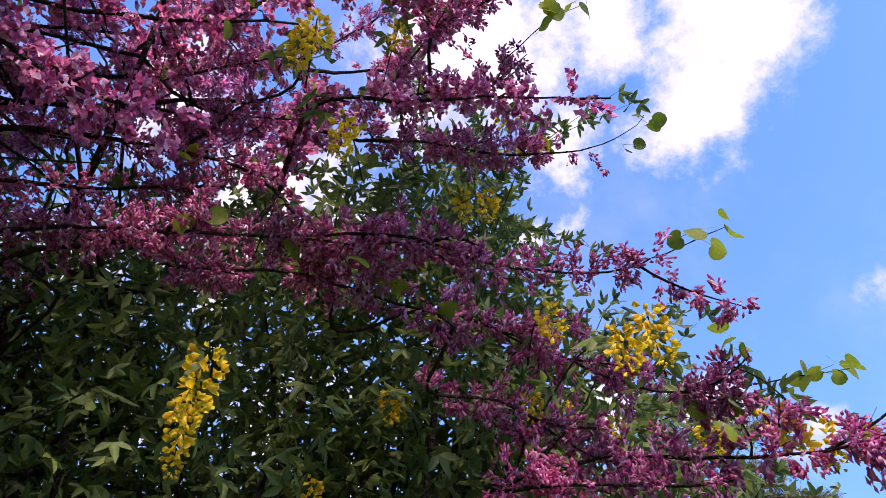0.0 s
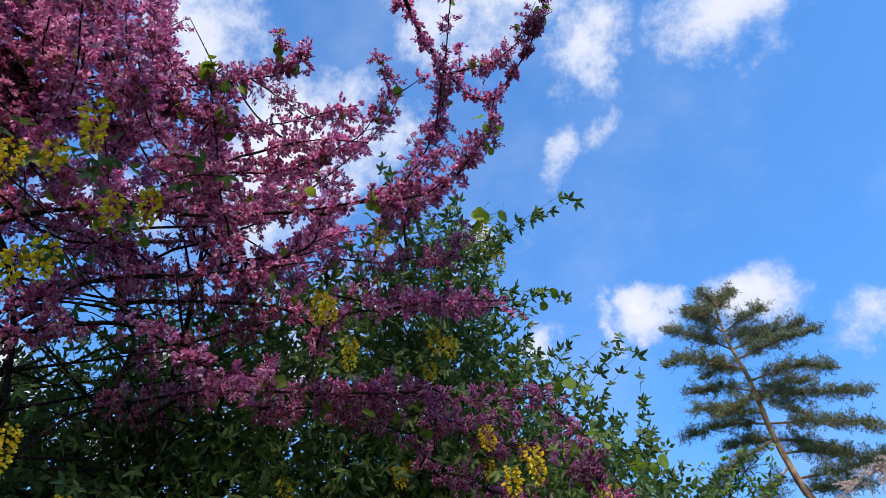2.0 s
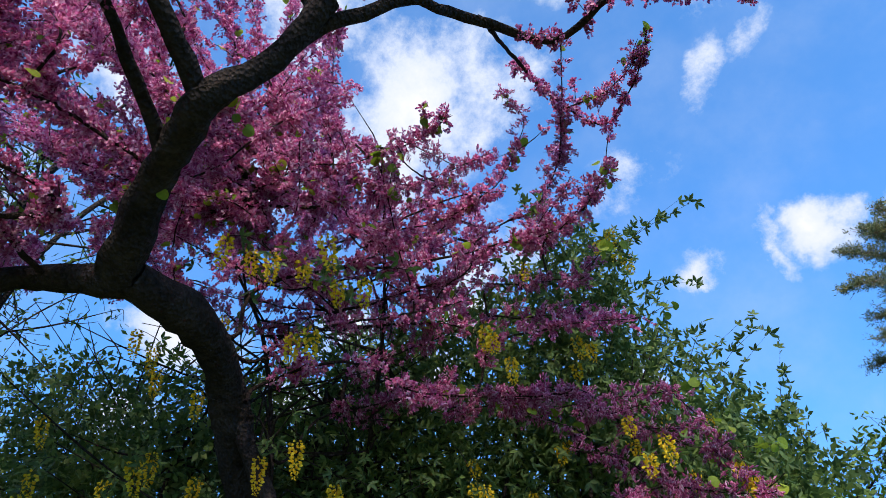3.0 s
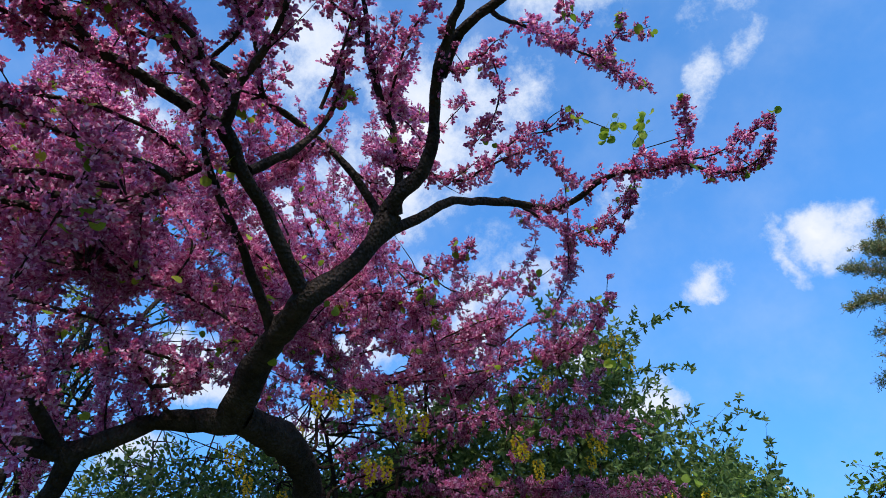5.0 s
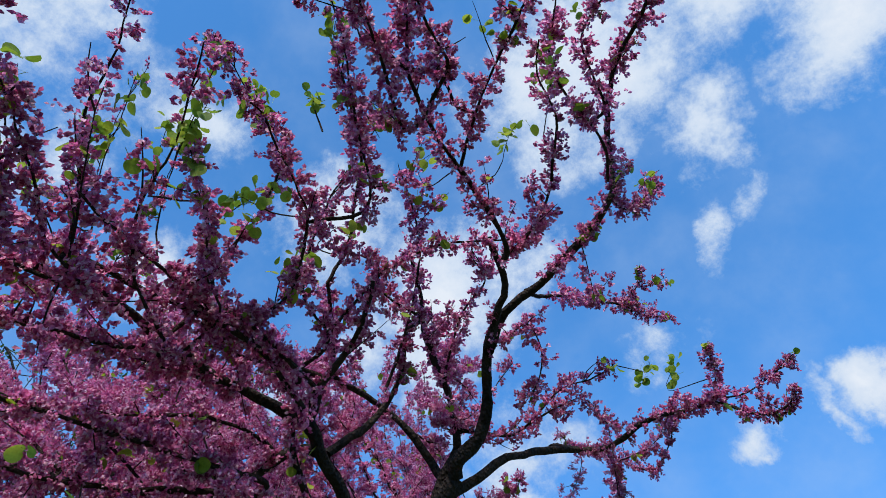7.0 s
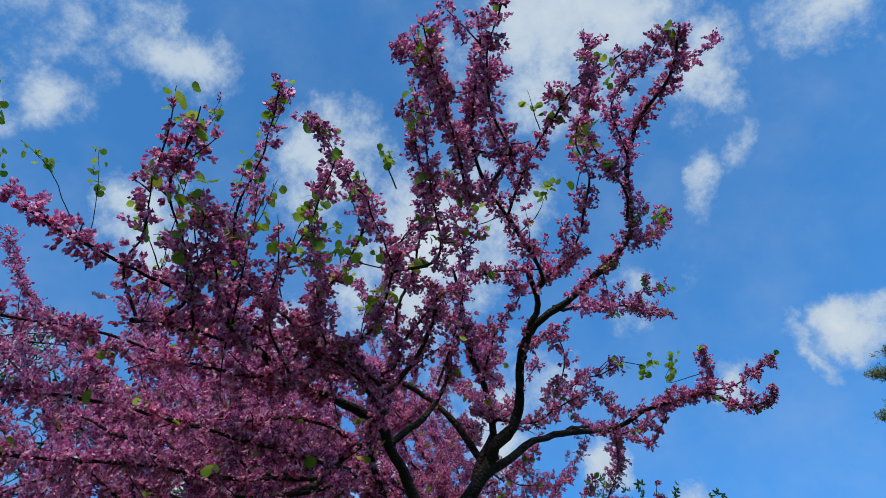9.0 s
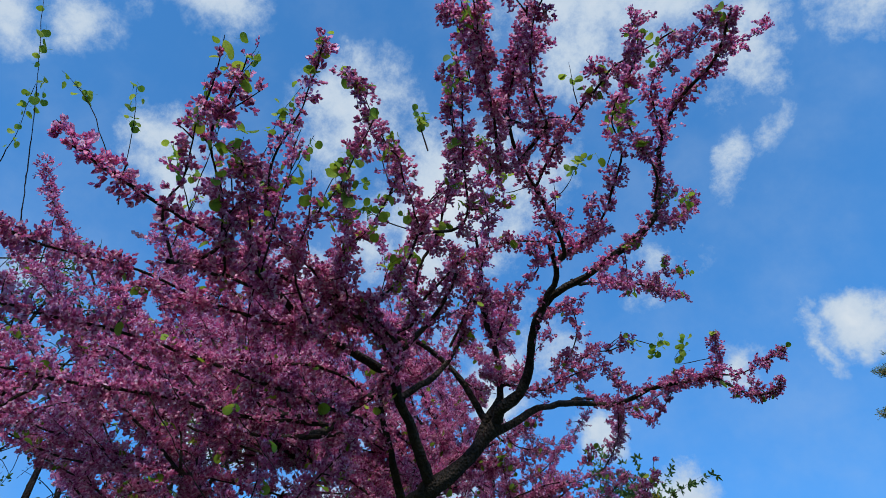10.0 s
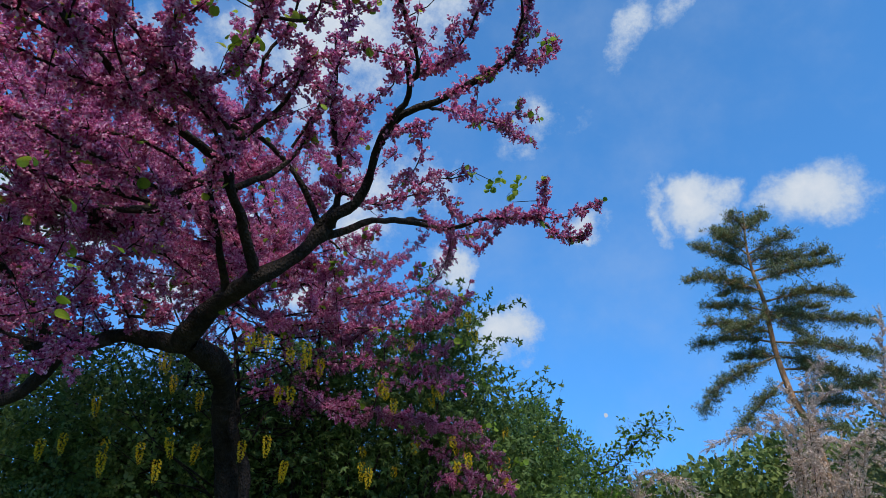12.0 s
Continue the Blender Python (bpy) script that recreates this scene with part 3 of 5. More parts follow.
bough("limb", [(-1.69, 1.54, 3.29), (-1.63, 1.51, 3.29), (-1.57, 1.33, 3.36), (-1.44, 1.18, 3.44), (-1.33, 1.14, 3.48), (-1.17, 1.07, 3.52), (-0.96, 0.94, 3.56)], 0.0092, 0.003, 0.5, 0.01, 1)
bough("limb", [(-1.67, 0.97, 3.23), (-1.57, 1.19, 3.22), (-1.53, 1.04, 3.24), (-1.45, 0.93, 3.28), (-1.34, 0.78, 3.31), (-1.27, 0.68, 3.31)], 0.0092, 0.003, 0.9, 0.03, 1)
bough("limb", [(-1.58, 1.14, 3.23), (-1.44, 1.03, 3.33), (-1.33, 0.94, 3.40), (-1.19, 0.86, 3.46)], 0.006, 0.002, 0.3, 0.0, 1)
bough("limb", [(-1.62, 0.87, 3.14), (-1.57, 0.98, 3.14), (-1.49, 0.87, 3.19), (-1.42, 0.79, 3.23), (-1.36, 0.71, 3.24)], 0.008, 0.003, 0.9, 0.01, 1)
bough("limb", [(-1.72, 1.62, 3.36), (-1.55, 1.62, 3.44), (-1.48, 1.47, 3.50), (-1.36, 1.35, 3.56), (-1.25, 1.16, 3.60)], 0.008, 0.003, 0.8, 0.02, 1)
bough("limb", [(-1.72, 2.19, 3.44), (-1.57, 2.08, 3.37), (-1.56, 1.75, 3.46), (-1.64, 1.35, 3.43), (-1.66, 1.00, 3.36), (-1.64, 0.73, 3.27), (-1.58, 0.51, 3.19), (-1.52, 0.36, 3.12)], 0.0196, 0.006, 1, 0.07, 0)
bough("limb", [(-1.58, 1.82, 3.48), (-1.61, 1.59, 3.65), (-1.38, 1.54, 3.81), (-1.21, 1.44, 3.95), (-1.19, 1.24, 4.06), (-1.16, 1.02, 4.16)], 0.01, 0.003, 1, 0.1, 1)
bough("limb", [(-1.63, 0.89, 3.16), (-1.53, 0.91, 3.22), (-1.44, 0.78, 3.30), (-1.35, 0.63, 3.36), (-1.23, 0.57, 3.40), (-1.11, 0.50, 3.44)], 0.0092, 0.003, 0.7, 0.11, 1)
bough("limb", [(-1.55, 1.10, 3.23), (-1.58, 1.11, 3.34), (-1.48, 1.01, 3.45), (-1.37, 0.90, 3.56), (-1.21, 0.83, 3.66), (-1.01, 0.69, 3.77)], 0.0092, 0.003, 0.6, 0.11, 1)
bough("limb", [(-1.58, 0.79, 3.07), (-1.55, 0.68, 3.18), (-1.47, 0.66, 3.23), (-1.41, 0.62, 3.27), (-1.26, 0.51, 3.35)], 0.0069, 0.003, 0.5, 0.12, 1)
bough("limb", [(-0.63, 1.44, 3.95), (-0.48, 1.48, 3.84), (-0.46, 1.29, 3.87), (-0.36, 1.05, 3.88), (-0.23, 0.91, 3.84)], 0.0103, 0.004, 1, 0.12, 0)
bough("limb", [(-0.48, 1.48, 3.84), (-0.73, 1.60, 3.82), (-0.62, 1.25, 3.84), (-0.53, 0.95, 3.81), (-0.48, 0.79, 3.76)], 0.0103, 0.004, 1, 0.13, 1)
bough("limb", [(-1.19, 1.61, 3.68), (-1.00, 1.72, 3.77), (-0.87, 1.47, 3.90), (-0.74, 1.22, 4.00), (-0.69, 1.09, 4.03)], 0.0103, 0.003, 0.9, 0.23, 1)
bough("limb", [(-0.21, 2.49, 4.20), (-0.15, 2.30, 4.21), (-0.19, 1.91, 4.32), (-0.04, 1.66, 4.33), (0.01, 1.47, 4.33)], 0.0103, 0.003, 1, 0.22, 1)
bough("limb", [(-0.16, 2.19, 4.24), (-0.06, 2.19, 4.31), (-0.02, 1.90, 4.40), (0.18, 1.76, 4.37), (0.35, 1.61, 4.32)], 0.0103, 0.003, 1, 0.11, 1)
bough("limb", [(-2.24, 2.15, 3.22), (-2.03, 2.16, 3.18), (-1.82, 2.17, 3.20), (-1.98, 1.77, 3.22), (-2.06, 1.38, 3.20), (-2.10, 1.04, 3.14), (-2.10, 0.71, 3.02), (-2.03, 0.41, 2.88)], 0.0184, 0.005, 1, 0.1, 0)
bough("limb", [(-2.01, 2.15, 3.22), (-2.20, 1.73, 3.14), (-2.29, 1.32, 3.07), (-2.31, 0.93, 2.94), (-2.24, 0.58, 2.84)], 0.016, 0.005, 1, 0.05, 0)
bough("limb", [(-1.56, 1.99, 3.40), (-1.49, 1.97, 3.40), (-1.57, 1.64, 3.52), (-1.76, 1.50, 3.34), (-1.88, 1.21, 3.30), (-1.95, 0.91, 3.28), (-1.99, 0.67, 3.19), (-1.99, 0.42, 3.12)], 0.0138, 0.004, 1, 0.06, 0)
bough("limb", [(-2.12, 2.30, 3.31), (-2.32, 2.41, 3.45), (-2.39, 2.20, 3.40), (-2.45, 1.96, 3.32), (-2.46, 1.76, 3.29), (-2.45, 1.54, 3.25)], 0.023, 0.007, 1, 0.13, 0)
bough("limb", [(-1.82, 1.94, 3.51), (-1.89, 1.94, 3.54), (-1.91, 1.69, 3.47), (-1.90, 1.42, 3.39), (-1.89, 1.23, 3.29), (-1.84, 1.02, 3.18)], 0.0138, 0.004, 1, 0.01, 0)
bough("limb", [(-1.98, 2.37, 3.44), (-1.95, 2.27, 3.48), (-2.02, 2.01, 3.48), (-2.12, 1.75, 3.38), (-2.17, 1.52, 3.30), (-2.20, 1.34, 3.19)], 0.0138, 0.004, 1, 0.01, 0)
bough("limb", [(-2.85, 3.24, 2.96), (-2.77, 3.09, 2.95), (-2.69, 2.94, 2.98), (-2.69, 2.65, 3.15), (-2.73, 2.44, 3.16), (-2.78, 2.19, 3.14), (-2.80, 1.95, 3.08)], 0.0161, 0.005, 1, 0.14, 0)
bough("limb", [(-2.69, 2.94, 2.98), (-2.46, 3.00, 2.98), (-2.51, 2.74, 3.03), (-2.58, 2.49, 2.87), (-2.61, 2.25, 2.72), (-2.61, 1.96, 2.61)], 0.0138, 0.004, 1, 0.03, 0)
bough("limb", [(-1.68, 2.16, 3.42), (-1.61, 2.18, 3.54), (-1.61, 1.76, 3.51), (-1.56, 1.45, 3.46), (-1.48, 1.19, 3.39), (-1.41, 1.00, 3.32)], 0.0161, 0.005, 1, 0.02, 0)
bough("limb", [(-2.26, 3.16, 3.09), (-2.29, 3.17, 3.18), (-2.45, 2.88, 3.30), (-2.58, 2.63, 3.35), (-2.70, 2.42, 3.33)], 0.0138, 0.004, 1, 0.01, 0)
bough("limb", [(-2.61, 1.96, 2.61), (-2.42, 2.05, 2.52), (-2.22, 2.15, 2.49), (-2.23, 1.99, 2.39), (-2.23, 1.87, 2.32), (-2.22, 1.75, 2.30)], 0.0103, 0.004, 0.9, 0.35, 0)
bough("limb", [(-2.51, 4.19, 2.44), (-2.62, 4.39, 2.51), (-2.65, 4.64, 2.78), (-2.35, 4.68, 2.80), (-2.10, 4.71, 2.80), (-1.77, 4.73, 2.74), (-1.50, 4.72, 2.67), (-1.38, 4.77, 2.67), (-1.27, 4.83, 2.65), (-1.08, 4.88, 2.63), (-0.96, 4.88, 2.62), (-0.91, 4.83, 2.59)], 0.011, 0.003, 1, 0.29, 0, NEAR)
bough("limb", [(-1.96, 4.72, 2.77), (-2.00, 4.82, 2.75), (-1.73, 4.84, 2.71), (-1.53, 4.86, 2.62), (-1.37, 4.86, 2.53), (-1.34, 4.87, 2.48)], 0.0076, 0.004, 1, 0.21, 0, NEAR)
bough("limb", [(-1.67, 4.85, 2.68), (-1.64, 4.80, 2.72), (-1.46, 4.80, 2.71), (-1.33, 4.78, 2.68), (-1.27, 4.79, 2.65)], 0.0076, 0.004, 1, 0.14, 0, NEAR)
bough("limb", [(-1.62, 4.85, 2.66), (-1.65, 5.06, 2.67), (-1.43, 5.05, 2.69), (-1.22, 5.07, 2.61), (-1.10, 5.09, 2.53), (-0.93, 5.08, 2.42), (-0.80, 5.03, 2.37), (-0.75, 5.00, 2.36)], 0.0085, 0.003, 1, 0.4, 0, NEAR)
bough("limb", [(-1.35, 4.87, 2.50), (-1.44, 5.09, 2.50), (-1.28, 5.09, 2.45), (-1.18, 5.09, 2.38), (-1.05, 5.06, 2.33)], 0.0068, 0.004, 1, 0.32, 0, NEAR)
bough("limb", [(-1.12, 5.08, 2.36), (-1.21, 5.10, 2.28), (-1.06, 5.06, 2.27), (-0.90, 4.99, 2.21), (-0.78, 4.92, 2.17), (-0.71, 4.86, 2.15), (-0.66, 4.81, 2.14)], 0.0076, 0.003, 1, 0.14, 0, NEAR)
bough("limb", [(-1.21, 5.10, 2.28), (-1.30, 5.08, 2.23), (-1.17, 5.04, 2.21), (-1.02, 4.99, 2.17), (-0.89, 4.93, 2.14)], 0.0068, 0.003, 1, 0.17, 0, NEAR)
bough("limb", [(-1.77, 4.73, 2.74), (-1.72, 4.75, 2.94), (-1.69, 4.74, 3.14), (-1.54, 4.78, 3.11), (-1.38, 4.79, 3.08), (-1.19, 4.82, 3.01), (-1.02, 4.80, 2.96), (-0.96, 4.78, 2.94)], 0.0093, 0.003, 1, 0.31, 0, NEAR)
bough("limb", [(-1.69, 4.74, 3.14), (-1.68, 4.75, 3.32), (-1.48, 4.76, 3.27), (-1.31, 4.73, 3.23), (-1.17, 4.71, 3.18), (-1.14, 4.64, 3.18)], 0.0085, 0.003, 0.9, 0.21, 0, NEAR)
bough("limb", [(-2.52, 4.66, 2.79), (-2.50, 4.70, 3.09), (-2.58, 4.69, 3.27), (-2.37, 4.75, 3.29), (-2.17, 4.82, 3.27), (-1.98, 4.88, 3.24), (-1.85, 4.95, 3.18), (-1.80, 5.01, 3.11)], 0.0145, 0.008, 0.8, 0.32, 0, NEAR)
bough("limb", [(-2.58, 4.69, 3.27), (-2.62, 4.67, 3.39), (-2.40, 4.74, 3.42), (-2.20, 4.77, 3.45), (-1.98, 4.80, 3.46), (-1.91, 4.83, 3.44)], 0.0145, 0.008, 0.7, 0.13, 0, NEAR)
bough("limb", [(-2.14, 4.83, 3.27), (-2.14, 4.87, 3.32), (-2.00, 4.83, 3.41), (-1.91, 4.81, 3.45), (-1.78, 4.80, 3.50), (-1.68, 4.68, 3.58)], 0.0093, 0.005, 0.8, 0.19, 0, NEAR)
bough("limb", [(-2.62, 4.67, 3.39), (-2.76, 4.63, 3.56), (-2.55, 4.69, 3.62), (-2.31, 4.78, 3.65), (-2.08, 4.80, 3.69), (-1.84, 4.80, 3.71)], 0.011, 0.005, 1, 0.18, 0, NEAR)
bough("limb", [(-2.76, 4.63, 3.56), (-2.84, 4.57, 3.79), (-2.60, 4.67, 3.88), (-2.37, 4.75, 3.94), (-2.08, 4.74, 4.03), (-1.81, 4.68, 4.10)], 0.011, 0.005, 1, 0.16, 0, NEAR)
bough("limb", [(-2.53, 4.68, 3.03), (-2.39, 4.78, 3.08), (-2.21, 4.87, 3.15), (-2.00, 4.95, 3.21)], 0.011, 0.005, 1, 0.0, 0, NEAR)
bough("limb", [(-2.44, 4.67, 2.80), (-2.44, 4.75, 2.75), (-2.32, 4.76, 2.81), (-2.21, 4.79, 2.83), (-2.04, 4.83, 2.87)], 0.0127, 0.008, 0.9, 0.17, 0, NEAR)
bough("limb", [(-1.51, 4.76, 3.27), (-1.45, 4.83, 3.54), (-1.33, 4.74, 3.59), (-1.18, 4.63, 3.64), (-1.09, 4.54, 3.66)], 0.0076, 0.004, 1, 0.33, 0, NEAR)
bough("limb", [(-2.14, 4.79, 3.68), (-2.17, 4.84, 3.85), (-1.92, 4.97, 4.00), (-1.62, 4.98, 4.23), (-1.43, 4.93, 4.39), (-1.35, 4.85, 4.50), (-1.43, 4.70, 4.66)], 0.0093, 0.003, 0.9, 0.11, 1, NEAR)
bough("limb", [(-1.34, 4.74, 3.23), (-1.31, 4.63, 3.38), (-1.20, 4.61, 3.42), (-1.04, 4.55, 3.47), (-0.96, 4.50, 3.51), (-0.88, 4.43, 3.56)], 0.0076, 0.003, 0.9, 0.24, 1, NEAR)
bough("limb", [(-1.84, 4.80, 3.71), (-1.76, 4.87, 3.70), (-1.61, 4.97, 3.83), (-1.41, 4.98, 3.87), (-1.21, 4.86, 3.99), (-1.12, 4.71, 4.10), (-1.04, 4.53, 4.21), (-1.00, 4.41, 4.27), (-0.95, 4.29, 4.32)], 0.0102, 0.004, 0.9, 0.26, 0, NEAR)
bough("limb", [(-1.04, 4.59, 4.17), (-0.81, 4.58, 4.17), (-0.67, 4.50, 4.20), (-0.60, 4.42, 4.23)], 0.007, 0.003, 1, 0.0, 1, NEAR)
bough("limb", [(-1.89, 4.70, 4.08), (-1.96, 4.48, 4.05), (-1.99, 4.29, 4.15), (-1.84, 4.42, 4.09), (-1.69, 4.55, 4.02), (-1.50, 4.58, 4.02)], 0.0076, 0.003, 1, 0.37, 0, NEAR)
bough("limb", [(-2.10, 4.78, 3.45), (-2.06, 4.54, 3.44), (-2.03, 4.30, 3.50), (-1.78, 4.40, 3.54), (-1.45, 4.42, 3.67), (-1.28, 4.35, 3.81)], 0.0092, 0.003, 1, 0.06, 1)
bough("limb", [(-2.03, 4.30, 3.50), (-2.17, 4.17, 3.66), (-2.32, 4.03, 3.89), (-2.14, 4.20, 3.85), (-1.95, 4.35, 3.83), (-1.70, 4.42, 3.89), (-1.44, 4.47, 3.94)], 0.0115, 0.003, 1, 0.07, 0)
bough("limb", [(-2.17, 4.17, 3.66), (-2.37, 4.02, 3.63), (-2.57, 3.87, 3.66), (-2.34, 3.97, 3.85), (-2.11, 4.15, 3.93), (-1.76, 4.30, 4.08), (-1.62, 4.30, 4.18)], 0.0138, 0.003, 1, 0.06, 1)
bough("limb", [(-2.56, 3.78, 2.86), (-2.60, 3.97, 2.96), (-2.61, 4.06, 3.23), (-2.27, 4.20, 3.32), (-1.96, 4.35, 3.32), (-1.57, 4.45, 3.34), (-1.17, 4.50, 3.35), (-0.96, 4.42, 3.46), (-0.89, 4.36, 3.52)], 0.0161, 0.004, 0.9, 0.26, 1)
bough("limb", [(-2.60, 3.93, 2.87), (-2.62, 4.12, 2.89), (-2.28, 4.23, 3.02), (-1.97, 4.34, 3.04), (-1.61, 4.42, 3.06)], 0.0138, 0.004, 0.8, 0.22, 0)
bough("limb", [(-2.54, 4.02, 2.65), (-2.56, 4.11, 2.76), (-2.19, 4.20, 2.81), (-1.90, 4.31, 2.65), (-1.75, 4.34, 2.60)], 0.0138, 0.004, 0.8, 0.22, 0)
bough("limb", [(-1.73, 4.74, 2.88), (-1.59, 4.52, 2.88), (-1.38, 4.55, 2.88), (-1.15, 4.57, 2.87), (-0.95, 4.58, 2.84)], 0.0092, 0.003, 0.8, 0.03, 0)
bough("limb", [(-2.14, 4.26, 3.32), (-2.12, 4.28, 3.45), (-1.85, 4.29, 3.56), (-1.61, 4.33, 3.60), (-1.39, 4.39, 3.58)], 0.0103, 0.003, 0.8, 0.02, 0)
bough("shoot", [(-3.46, 1.01, 4.19), (-3.3, 0.78, 4.55), (-3.2, 0.63, 4.81), (-2.96, 0.45, 4.91), (-2.89, 0.31, 5.15), (-2.88, 0.23, 5.32)], 0.0055, 0.0018, 0, 0.0, 2)
bough("shoot", [(-3.77, 0.9, 4.36), (-3.66, 0.76, 4.61), (-3.3, 0.63, 4.74), (-3.15, 0.53, 4.98)], 0.0055, 0.0018, 0, 0.0, 2)
bough("shoot", [(-2.79, 1.11, 4.33), (-2.68, 0.82, 4.46), (-2.71, 0.71, 4.62), (-2.78, 0.6, 4.77), (-2.72, 0.5, 4.72)], 0.0055, 0.0018, 0, 0.0, 2)
bough("shoot", [(-2.88, 1.14, 4.37), (-2.8, 1.04, 4.58), (-2.7, 0.92, 4.82), (-2.54, 0.79, 4.84)], 0.0055, 0.0018, 0, 0.0, 2)
bough("shoot", [(-2.9, 1.55, 4.38), (-2.68, 1.43, 4.68), (-2.33, 1.23, 4.85), (-2.18, 1.14, 5.08), (-2.02, 1.08, 5.3)], 0.0055, 0.0018, 0.12, 0.0, 2)
bough("shoot", [(-2.47, 1.36, 4.7), (-2.35, 1.18, 4.74), (-2.34, 1.1, 4.9), (-2.33, 1.02, 5.06)], 0.0055, 0.0018, 0, 0.0, 2)
bough("shoot", [(-2.62, 1.65, 4.21), (-2.43, 1.58, 4.45), (-2.16, 1.51, 4.73), (-1.85, 1.35, 4.84), (-1.68, 1.27, 5.09), (-1.57, 1.24, 5.25)], 0.0055, 0.0018, 0.12, 0.0, 2)
bough("shoot", [(-2.4, 1.53, 4.37), (-2.21, 1.45, 4.61), (-1.9, 1.29, 4.74), (-1.77, 1.28, 4.89)], 0.0055, 0.0018, 0, 0.0, 2)
bough("shoot", [(-2.5, 1.35, 4.27), (-2.39, 1.14, 4.34), (-2.39, 1.04, 4.5)], 0.0055, 0.0018, 0, 0.0, 2)
bough("shoot", [(-1.59, 1.94, 4.62), (-1.59, 1.81, 4.82), (-1.63, 1.65, 5.02), (-1.55, 1.47, 5.04), (-1.6, 1.4, 5.16)], 0.0055, 0.0018, 0, 0.0, 2)
bough("shoot", [(-2.09, 1.76, 4.19), (-1.96, 1.73, 4.36), (-1.72, 1.68, 4.36), (-1.58, 1.76, 4.44)], 0.0055, 0.0018, 0, 0.0, 2)
bough("shoot", [(-0.74, 1.35, 4.17), (-0.68, 1.17, 4.19), (-0.67, 1.12, 4.31)], 0.0055, 0.0018, 0, 0.0, 2)
bough("shoot", [(-1.07, 1.52, 4.11), (-1.08, 1.48, 4.23), (-1.08, 1.44, 4.34)], 0.0055, 0.0018, 0, 0.0, 2)
bough("shoot", [(-2.2, 1.73, 3.14), (-1.67, 1.48, 2.67), (-1.64, 1.52, 2.61)], 0.004, 0.0015, 0, 0.0, 1)
bough("shoot", [(-2.29, 1.32, 3.07), (-1.66, 1.44, 2.31), (-1.73, 1.45, 2.26)], 0.004, 0.0015, 0, 0.0, 1)
bough("shoot", [(-1.55, 1.08, 3.37), (-1.57, 1.13, 3.43), (-1.45, 1.03, 3.51), (-1.30, 0.96, 3.57), (-1.20, 0.91, 3.60)], 0.0044, 0.0015, 0, 0.01, 2)
bough("shoot", [(-1.52, 1.34, 3.43), (-1.51, 1.28, 3.56), (-1.36, 1.18, 3.62), (-1.17, 1.09, 3.67), (-0.99, 1.00, 3.69)], 0.0044, 0.0015, 0, 0.02, 2)
bough("shoot", [(-1.38, 1.16, 3.46), (-1.39, 1.31, 3.65), (-1.30, 1.16, 3.68), (-1.13, 1.09, 3.72)], 0.0044, 0.0015, 0, 0.03, 2)
bough("shoot", [(-1.11, 1.42, 3.71), (-1.16, 1.43, 3.85), (-1.10, 1.31, 3.85), (-1.06, 1.18, 3.85)], 0.0044, 0.0015, 0, 0.02, 2)
bough("shoot", [(-0.83, 1.40, 3.93), (-0.88, 1.42, 4.06), (-0.79, 1.23, 4.07), (-0.69, 1.18, 4.07)], 0.0044, 0.0015, 0, 0.02, 2)
bough("shoot", [(-0.36, 1.67, 4.17), (-0.34, 1.53, 4.16), (-0.32, 1.44, 4.15)], 0.0038, 0.0015, 0, 0.0, 2)
bough("shoot", [(-1.01, 1.70, 4.14), (-0.83, 1.61, 4.14), (-0.79, 1.60, 4.13)], 0.0038, 0.0015, 0, 0.0, 2)
bough("shoot", [(-0.71, 2.06, 4.02), (-0.59, 2.11, 4.15), (-0.47, 1.99, 4.15), (-0.40, 1.96, 4.14)], 0.0044, 0.0015, 0, 0.02, 2)
bough("shoot", [(-0.33, 2.11, 4.09), (-0.36, 2.12, 4.17), (-0.22, 1.92, 4.21), (-0.14, 1.81, 4.21)], 0.0044, 0.0015, 0, 0.01, 2)
bough("shoot", [(-0.14, 2.74, 4.26), (-0.21, 2.80, 4.29), (-0.05, 2.67, 4.30), (0.02, 2.64, 4.28)], 0.0044, 0.0015, 0, 0.01, 2)
bough("shoot", [(-1.18, 1.58, 3.68), (-1.29, 1.54, 3.74), (-1.33, 1.43, 3.75), (-1.38, 1.40, 3.74)], 0.0044, 0.0015, 0, 0.02, 2)
bough("shoot", [(-1.47, 0.87, 3.30), (-1.40, 0.77, 3.37), (-1.31, 0.71, 3.43)], 0.0038, 0.0015, 0, 0.0, 2)
bough("shoot", [(-1.51, 1.81, 3.58), (-1.41, 1.74, 3.70), (-1.30, 1.76, 3.75)], 0.0038, 0.0015, 0, 0.0, 2)
bough("shoot", [(-0.85, 3.49, 4.03), (-0.79, 3.42, 4.02), (-0.70, 3.46, 4.08), (-0.66, 3.54, 4.06)], 0.0044, 0.0015, 0, 0.01, 2)
bough("shoot", [(-0.20, 3.90, 4.00), (-0.48, 3.85, 4.01), (-0.40, 3.79, 4.09), (-0.37, 3.76, 4.14)], 0.0044, 0.0015, 0, 0.03, 2)
bough("shoot", [(-0.67, 3.56, 4.10), (-0.55, 3.76, 4.12), (-0.49, 3.74, 4.16)], 0.0044, 0.0015, 0, 0.03, 2)
bough("shoot", [(-1.32, 1.97, 3.95), (-1.40, 1.89, 4.00), (-1.26, 1.87, 4.01), (-1.18, 1.92, 3.97)], 0.0044, 0.0015, 0, 0.02, 2)
bough("shoot", [(-0.70, 1.96, 4.08), (-0.90, 2.05, 4.23), (-0.88, 1.93, 4.24), (-0.78, 1.91, 4.22)], 0.0044, 0.0015, 0, 0.03, 2)
